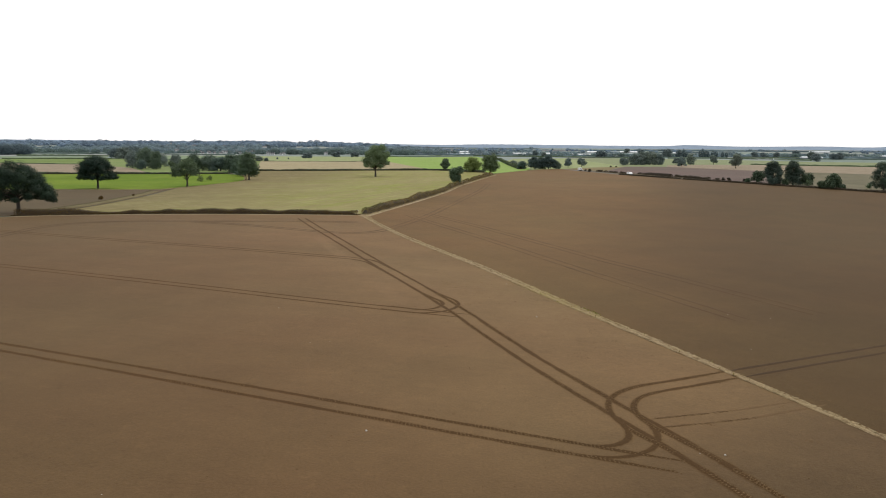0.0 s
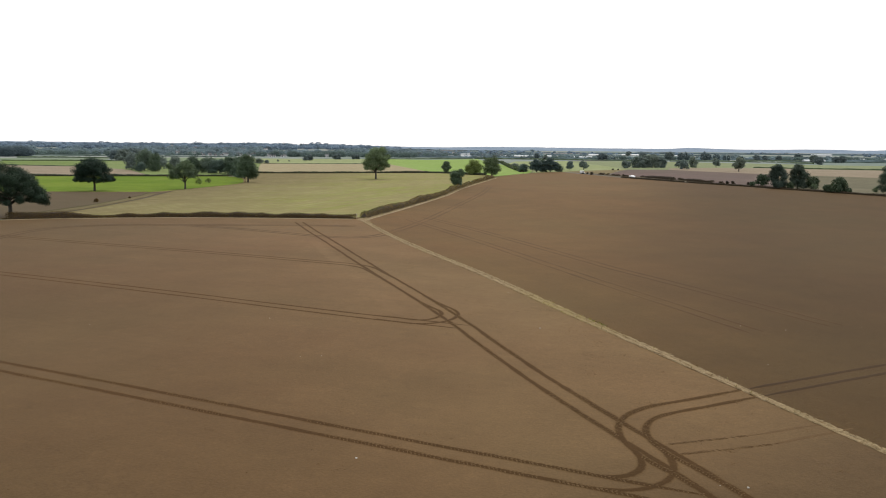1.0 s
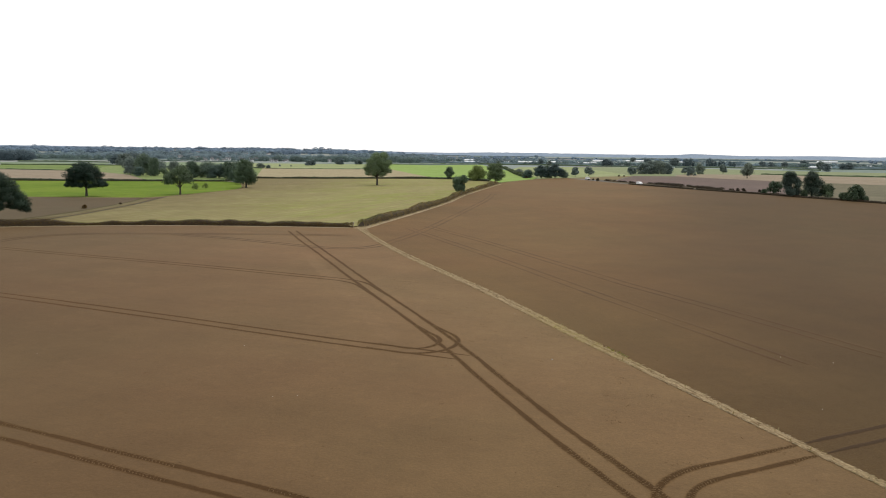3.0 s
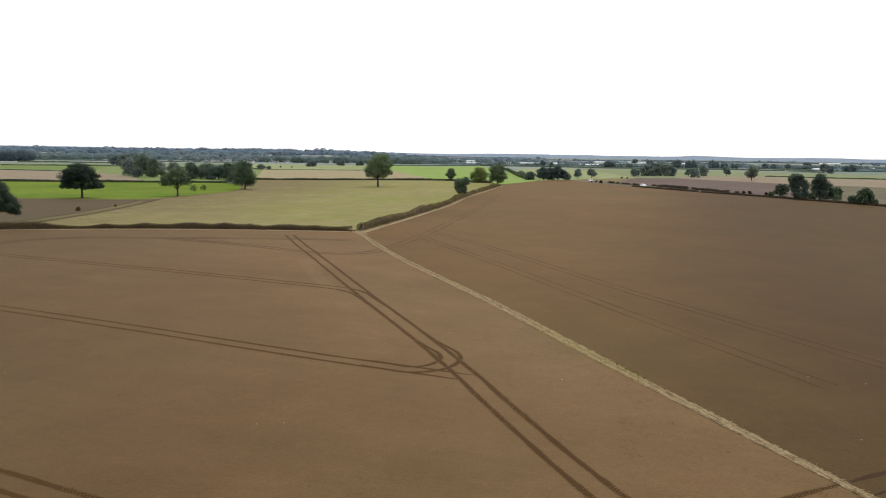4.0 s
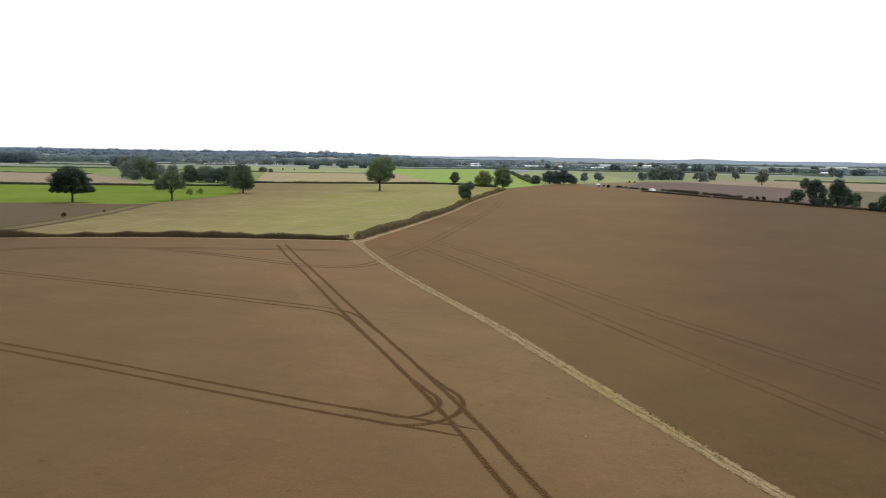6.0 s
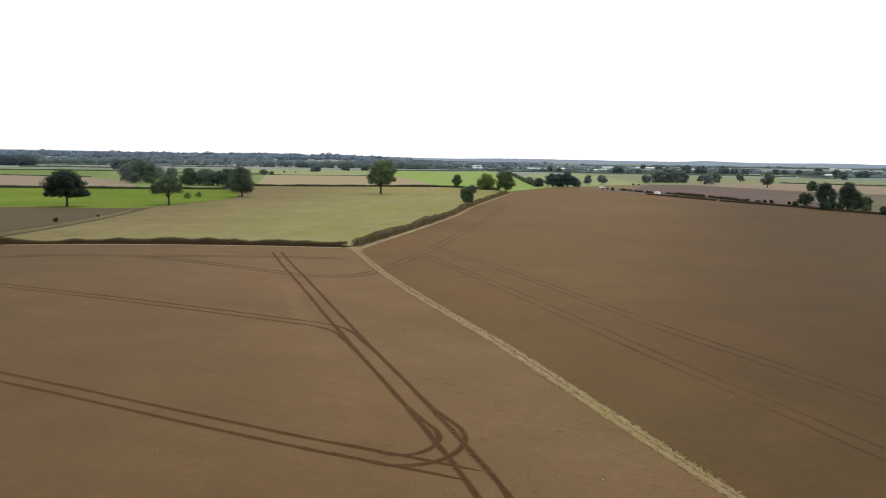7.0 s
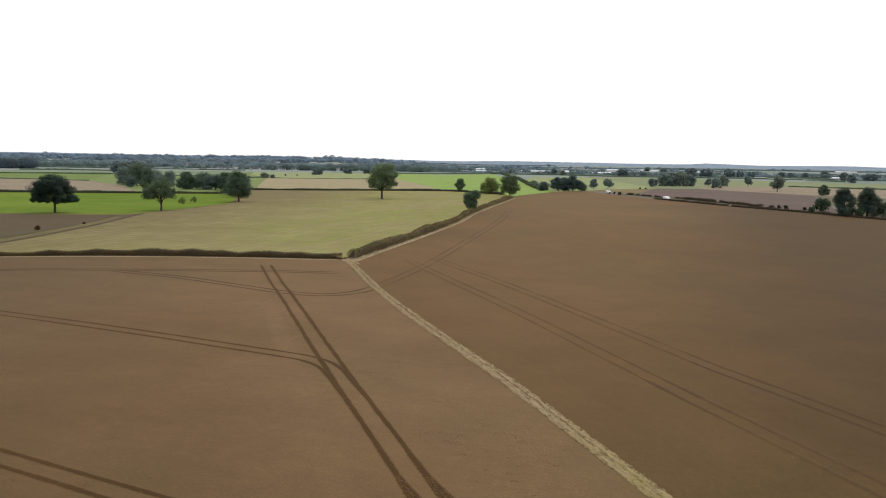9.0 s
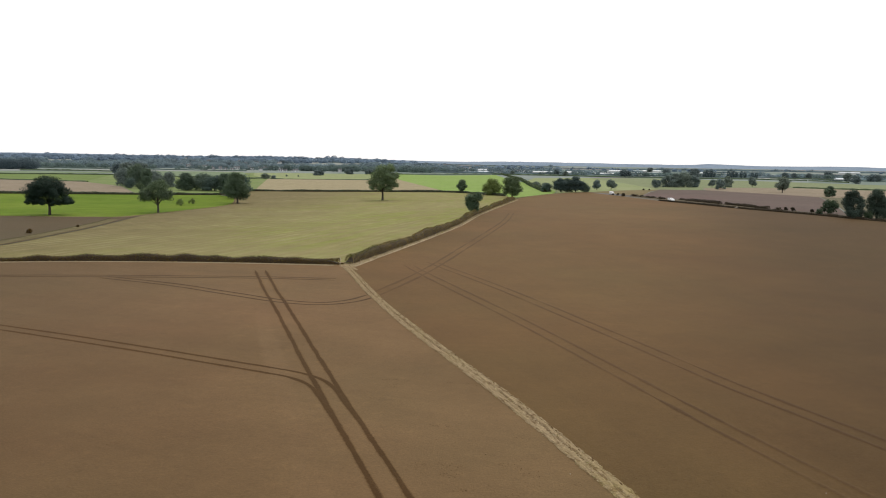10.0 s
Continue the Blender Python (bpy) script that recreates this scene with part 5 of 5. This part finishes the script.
# belts of wood: from, to, spacing, height, depth of the belt
WOODS = [((-860, 1560), (-640, 1600), 6, 11, 18), ((-620, 1650), (-400, 1670), 10, 8, 30), ((-380, 1600), (-120, 1660), 4, 13, 22), ((-120, 1720), (-20, 1760), 6, 10, 10),
         ((300, 1640), (520, 1700), 8, 9, 14), ((620, 1720), (860, 1660), 8, 10, 16), ((120, 1660), (260, 1640), 12, 8, 10)]
for a, b, gap, h, deep in WOODS:
    spots += along(a, b, gap, h, deep)
far_trees(along((-985, 1300), (-745, 1322), 2.6, 18, 18), "dark_copse", "dense dark blue-green copse", M["dark_copse"], 130, 1.9)
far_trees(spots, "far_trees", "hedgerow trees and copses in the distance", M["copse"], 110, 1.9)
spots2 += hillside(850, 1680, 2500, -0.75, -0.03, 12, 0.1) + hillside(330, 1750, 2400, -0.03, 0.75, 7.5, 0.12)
far_trees(spots2, "far_woods", "woods on the far slopes tinted blue-green for haze", M["far_wood"], 45, 3.8)
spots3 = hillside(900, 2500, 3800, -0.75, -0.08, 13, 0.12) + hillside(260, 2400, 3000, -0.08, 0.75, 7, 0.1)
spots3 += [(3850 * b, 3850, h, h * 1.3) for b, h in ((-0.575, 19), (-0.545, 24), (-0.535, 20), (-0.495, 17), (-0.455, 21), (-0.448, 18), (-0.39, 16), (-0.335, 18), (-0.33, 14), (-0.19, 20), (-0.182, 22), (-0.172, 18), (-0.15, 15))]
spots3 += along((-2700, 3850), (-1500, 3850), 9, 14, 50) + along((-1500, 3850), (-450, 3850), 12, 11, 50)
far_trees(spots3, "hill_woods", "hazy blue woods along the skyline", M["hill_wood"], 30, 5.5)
# a row of tall dark conifers
far_trees([(x, y, h, 6.5) for x, y, h in [(431, 1633, 14.5), (427, 1602, 17.5), (432, 1607, 15.3), (429, 1577, 18.3), (435, 1582, 12.9), (471, 1612, 15.4), (477, 1616, 18.8), (484, 1622, 15.5), (491, 1628, 13.3), (504, 1639, 14.5), (513, 1646, 13.5), (508, 1589, 13.0), (518, 1597, 12.0)]], "conifer_row", "row of tall dark conifers", M["dark_copse"], 300, 1.8)


def ridge(radius, low, high, seed, name, label):
    """Low wooded hills that close the view all round."""
    rng = np.random.default_rng(seed)
    n = 1400
    ang = np.linspace(-math.pi, math.pi, n)
    broad = np.interp(ang, np.linspace(-math.pi, math.pi, 60), rng.uniform(0, 1, 60))
    left = np.clip((ang + 0.02) / -0.35, 0, 1) * (ang > -1.2)
    top = low + (high - low) * (0.35 * broad + 0.65 * left) + 2.5 * rng.random(n) * np.interp(ang, np.linspace(-math.pi, math.pi, 160), rng.random(160))
    top = top + 9 * np.interp(ang, np.linspace(-math.pi, math.pi, 200), rng.random(200)) ** 2 * (ang > -0.02)
    x, y = radius * np.sin(ang), radius * np.cos(ang)
    foot = np.c_[x * 0.9, y * 0.9, np.full(n, -1.0)]
    mid = np.c_[x * 0.97, y * 0.97, top * 0.6]
    peak = np.c_[x, y, top]
    back = np.c_[x * 1.05, y * 1.05, np.full(n, -20.0)]
    v = np.vstack([foot, mid, peak, back])
    i = np.arange(n - 1)
    f = np.vstack([np.c_[i + k * n, i + 1 + k * n, i + 1 + (k + 1) * n, i + (k + 1) * n] for k in range(3)])
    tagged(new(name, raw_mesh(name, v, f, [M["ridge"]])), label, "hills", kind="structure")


ridge(4650, 26, 38, 5, "backdrop", "low wooded hills on the horizon tinted blue-grey for haze")


def house(x, y, turn, wall, size=(9, 7, 5), roof_mat="roof", label="small far house with a pitched roof", name="house", windows=True):
    lx, ly, hz = size
    ob = new(name)
    bm = bmesh.new()
    box(bm, -lx / 2, -ly / 2, -0.3, lx / 2, ly / 2, hz)
    part("wall", bm_mesh("wall", bm, M[wall]), ob)
    bm = bmesh.new()
    rise = ly * (0.42 if windows else 0.2)
    a = [bm.verts.new(p) for p in ((-lx / 2 - 0.3, -ly / 2 - 0.3, hz), (-lx / 2 - 0.3, ly / 2 + 0.3, hz), (-lx / 2 - 0.3, 0, hz + rise))]
    b = [bm.verts.new(p) for p in ((lx / 2 + 0.3, -ly / 2 - 0.3, hz), (lx / 2 + 0.3, ly / 2 + 0.3, hz), (lx / 2 + 0.3, 0, hz + rise))]
    for k in (a[::-1], b, (a[0], a[1], b[1], b[0]), (a[1], a[2], b[2], b[1]), (a[2], a[0], b[0], b[2])):
        bm.faces.new(k)
    bmesh.ops.recalc_face_normals(bm, faces=bm.faces[:])
    roof_ob = part("roof", bm_mesh("roof", bm, M[roof_mat]), ob)
    if windows:
        for wx in (-lx * 0.28, lx * 0.28):
            for wz in (1.0, 3.2):
                bm = bmesh.new()
                box(bm, wx - 0.6, -ly / 2 - 0.03, wz, wx + 0.6, -ly / 2 + 0.05, wz + 1.2)
                part("window", bm_mesh("window", bm, M["van_glass"]), ob)
        bm = bmesh.new()
        box(bm, lx * 0.35, -0.4, hz + rise * 0.6, lx * 0.35 + 0.8, 0.4, hz + rise + 1.0)
        part("chimney", bm_mesh("chimney", bm, M["brick"]), roof_ob)
    ob.matrix_basis = pose(x, y, gz(x, y), 0, 0, turn)
    return tagged(ob, label, "house" if windows else "barn", "village houses" if windows else "farm sheds")


rng_h = random.Random(9)
house(-265, 1548, 12, "render_white", (6.5, 5.5, 3.6), label="white rendered far farmhouse among trees")
for hx, hy in ((-356, 1500), (-339, 1492)):
    house(hx, hy, rng_h.uniform(-20, 20), "render_white", (5.5, 5, 2.4), label="low white far cottage on the green")
for bearing in (-0.326, -0.317, -0.311, -0.303, -0.268, -0.243, -0.224):
    hy = rng_h.uniform(1490, 1560)
    house(hy * bearing, hy, rng_h.uniform(-60, 60), "render_white", (rng_h.uniform(5, 7.5), 5, 2.8), label="white rendered village house with slate roof")
for n in range(9):
    hy = rng_h.uniform(1600, 1720)
    house(hy * (-0.345 + 0.012 * n + rng_h.uniform(0, 0.01)), hy, rng_h.uniform(-60, 60), "render_white", (rng_h.uniform(5, 8), 5, 3.6), label="white rendered village house with slate roof")
for n in range(34):
    hy = rng_h.uniform(1640, 2950)
    hx = hy * rng_h.uniform(-0.375, -0.235)
    wl_ = rng_h.choice(("render_white", "brick"))
    house(hx, hy, rng_h.uniform(-50, 50), wl_, (rng_h.uniform(8, 13), 7, 4.8),
          label="white rendered village house with slate roof" if wl_ == "render_white" else "brick village house with slate roof")
for sx, sy, ln, turn, tall in ((148, 1850, 130, 2, 2.4), (-8, 1790, 62, 2, 1.6), (2, 1880, 20, 8, 5.0), (262, 1790, 40, 3, 1.8), (361, 2245, 34, 4, 3.0), (470, 2300, 50, 4, 3.0), (655, 1530, 40, 4, 2.4),
                               (808, 1745, 34, -6, 2.4), (850, 1760, 24, -8, 2.6), (1120, 2560, 60, -10, 4.0), (560, 2100, 34, 3, 3.0), (960, 1850, 24, -10, 2.4)):
    house(sx, sy, turn, "render_white", (ln, 9, tall), "white_roof", "long white sheeted farm building far off", "farm_shed", False)

# ---------------------------------------------------------------- crumbs on the soil


def scatter(count, xlim, ylim, sizes, mat, name, label, seed, clear=None):
    """Small uneven lumps lying on the soil."""
    rng = np.random.default_rng(seed)
    n = count
    x, y = rng.uniform(*xlim, n), rng.uniform(*ylim, n)
    s = rng.uniform(*sizes, n) * rng.uniform(0.5, 1.0, n)
    z = ground_z(x, y)
    base = np.array([(1, 0, 0), (0, 1, 0), (-1, 0, 0), (0, -1, 0), (0, 0, 0.45), (0, 0, -0.5)], float)
    jit = rng.uniform(0.65, 1.3, (n, 6, 1))
    ang = rng.uniform(0, 6.28, n)
    rot = np.stack([np.stack([np.cos(ang), -np.sin(ang)], 1), np.stack([np.sin(ang), np.cos(ang)], 1)], 1)
    v = base[None] * jit * s[:, None, None]
    v[:, :, :2] = np.einsum("nij,nkj->nki", rot, v[:, :, :2])
    v += np.c_[x, y, z + s * 0.2][:, None, :]
    tri = np.array([(0, 1, 4), (1, 2, 4), (2, 3, 4), (3, 0, 4), (1, 0, 5), (2, 1, 5), (3, 2, 5), (0, 3, 5)])
    f = (tri[None] + (np.arange(n) * 6)[:, None, None]).reshape(-1, 3)
    tagged(new(name, raw_mesh(name, v.reshape(-1, 3), f, [mat])), label, "soil clods", kind="stuff")


scatter(2600, (-45, 60), (36, 125), (0.03, 0.065), M["clod"], "soil_clods", "brown crumbs and clods lying on the harrowed soil", 61)
scatter(14, (-40, 50), (38, 120), (0.05, 0.09), M["stone"], "stones", "few pale stones lying on the soil", 62)


def scuff_marks(places, seed):
    """Kicked-up patches: pale crumbs, and raised crumbs coloured dark in place of shaded pits, lying close together."""
    rng = np.random.default_rng(seed)
    base = np.array([(1, 0, 0), (0, 1, 0), (-1, 0, 0), (0, -1, 0), (0, 0, 0.5)], float)
    tri = np.array([(0, 1, 4), (1, 2, 4), (2, 3, 4), (3, 0, 4)])
    vs, idx = [], []
    for x, y, spread in places:
        k = int(rng.integers(8, 20))
        p = np.c_[x + rng.normal(0, spread, k), y + rng.normal(0, spread * 0.6, k)]
        r = rng.uniform(0.02, 0.065, k)
        v = base[None] * rng.uniform(0.6, 1.5, (k, 5, 1)) * r[:, None, None] + np.c_[p, ground_z(p[:, 0], p[:, 1]) + 0.006][:, None, :]
        vs.append(v.reshape(-1, 3))
        idx.append(np.repeat((rng.random(k) < 0.4).astype(int), 4))
    v = np.vstack(vs)
    f = (tri[None] + (np.arange(len(v) // 5) * 5)[:, None, None]).reshape(-1, 3)
    tagged(new("scuff_marks", raw_mesh("scuff_marks", v, f, [M["tread"], M["dark_crumb"]], np.concatenate(idx))), "scuffed pale and dark crumbs on the soil crust", "soil clods", kind="stuff")


SCUFFS = [(23.5, 57.2), (27.4, 60.8), (27.4, 58.8), (22.8, 50.2), (16.8, 50.8), (15.9, 56.4), (-3.8, 108.3), (-3.2, 107.0), (-1.1, 108.2), (-1.6, 106.6), (-0.9, 104.4),
          (3.5, 107.3), (1.9, 108.9), (0.6, 101.7), (-4.0, 52.7), (-3.6, 50.5), (-1.0, 65.3), (-0.4, 54.2), (-0.2, 50.7), (-6.5, 48.8), (-8.5, 58.8)]
rng_sc = random.Random(14)
scuff_marks([(x, y, 0.32) for x, y in SCUFFS] + [(rng_sc.uniform(-30, 12), rng_sc.uniform(42, 120), rng_sc.uniform(0.15, 0.4)) for _ in range(30)]
            + [(u - 0.34 * y, y, rng_sc.uniform(0.2, 0.5)) for u, y in ((rng_sc.uniform(32.5, 43), rng_sc.uniform(50, 135)) for _ in range(60))], 65)


def edge_clods(q, half, count, seed):
    """Turned crumbs of earth along both edges of the path."""
    rng = np.random.default_rng(seed)
    i = rng.integers(0, len(q), count)
    side, _ = sideways(q)
    s = np.where(rng.random(count) < 0.6, 1, -1)
    p = q[i] + side[i] * (s * (half[i] + rng.normal(0.03, 0.06, count)))[:, None]
    r = rng.uniform(0.02, 0.05, count)
    base = np.array([(1, 0, 0), (0, 1, 0), (-1, 0, 0), (0, -1, 0), (0, 0, 0.7)], float)
    v = base[None] * rng.uniform(0.7, 1.3, (count, 5, 1)) * r[:, None, None] + np.c_[p, ground_z(p[:, 0], p[:, 1]) + 0.04][:, None, :]
    tri = np.array([(0, 1, 4), (1, 2, 4), (2, 3, 4), (3, 0, 4)])
    f = (tri[None] + (np.arange(count) * 5)[:, None, None]).reshape(-1, 3)
    tagged(new("path_edge_clods", raw_mesh("path_edge_clods", v.reshape(-1, 3), f, [M["path_earth"]])), "dark earth crumbs along the straw footpath", "soil clods", kind="stuff")


edge_clods(path_q[near], path_half[near], 520, 64)


def edge_lumps(q, half, gap, seed):
    """Dark lumps added against the edge of the path, one after another, each low and uneven, in place of dark notches.
    """
    rng = np.random.default_rng(seed)
    side, ahead = sideways(q)
    run = np.r_[0, np.cumsum(np.linalg.norm(np.diff(q, axis=0), axis=1))]
    at = np.arange(0.5, run[-1], gap)
    at = at[rng.random(len(at)) < 0.36 + 0.4 * np.interp(at, np.linspace(0, run[-1], 30), rng.uniform(-1, 1, 30))]
    i = np.clip(np.searchsorted(run, at + rng.uniform(-0.2, 0.2, len(at))), 0, len(q) - 1)
    n = len(i)
    c = q[i] + side[i] * (half[i] * rng.uniform(0.80, 1.02, n))[:, None]
    ln, wd = rng.uniform(0.12, 0.34, n), rng.uniform(0.05, 0.12, n)
    ring = np.linspace(0, 2 * np.pi, 7)[:-1]
    flat = ahead[i][:, None] * (np.cos(ring)[None] * ln[:, None])[:, :, None] + side[i][:, None] * (np.sin(ring)[None] * wd[:, None])[:, :, None]
    flat = c[:, None] + flat * rng.uniform(0.7, 1.25, (n, 6, 1))
    rim = np.concatenate([flat, np.full((n, 6, 1), 0.02)], 2)
    cap = np.concatenate([c[:, None] + (flat - c[:, None]) * 0.5, np.broadcast_to(rng.uniform(0.09, 0.13, (n, 1, 1)), (n, 6, 1))], 2)
    v = np.concatenate([rim, cap], 1).reshape(-1, 3)
    v[:, 2] += ground_z(v[:, 0], v[:, 1])
    k = np.arange(6)
    quads = np.c_[k, (k + 1) % 6, (k + 1) % 6 + 6, k + 6]
    tops = np.array([(6, 7, 8, 9), (6, 9, 10, 11)])
    f = (np.vstack([quads, tops])[None] + (np.arange(n) * 12)[:, None, None]).reshape(-1, 4)
    tagged(new("edge_lumps", raw_mesh("edge_lumps", v, f, [M["dark_crumb"]])), "dark earth lumps along the edge of the footpath", "soil clods", kind="stuff")


edge_lumps(path_q[near], -path_half[near], 0.42, 66)


def stone(x, y, s):
    bm = bmesh.new()
    bmesh.ops.create_icosphere(bm, subdivisions=2, radius=s)
    for v in bm.verts:
        v.co *= 0.85 + 0.35 * noise.noise(v.co / s * 1.3 + Vector((x, y, 0)))
        v.co.z *= 0.7
    ob = new("stone", bm_mesh("stone", bm, M["stone"], True))
    ob.location = (x, y, gz(x, y) + s * 0.35)
    return tagged(ob, "pale flint stone lying on harrowed soil", "stone", "loose stones")


for sx, sy in ((-6.0, 50.4), (16.3, 47.5), (8.4, 86.7)):
    stone(sx, sy, 0.085)


def waymark_post(x, y):
    bm = bmesh.new()
    box(bm, -0.07, -0.07, -0.2, 0.07, 0.07, 1.35, 0.012)
    ob = new("waymark_post")
    part("post", bm_mesh("post", bm, M["straw"]), ob)
    bm = bmesh.new()
    box(bm, -0.06, -0.085, 1.05, 0.06, -0.073, 1.22)
    part("marker_disc", bm_mesh("marker_disc", bm, M["render_white"]), ob, "pale marker plate")
    ob.location = (x, y, gz(x, y))
    return tagged(ob, "pale weathered wooden waymark post at a hedge end", "post", "waymark posts")


waymark_post(-27.6, 211.2)
waymark_post(18.6, 482.5)
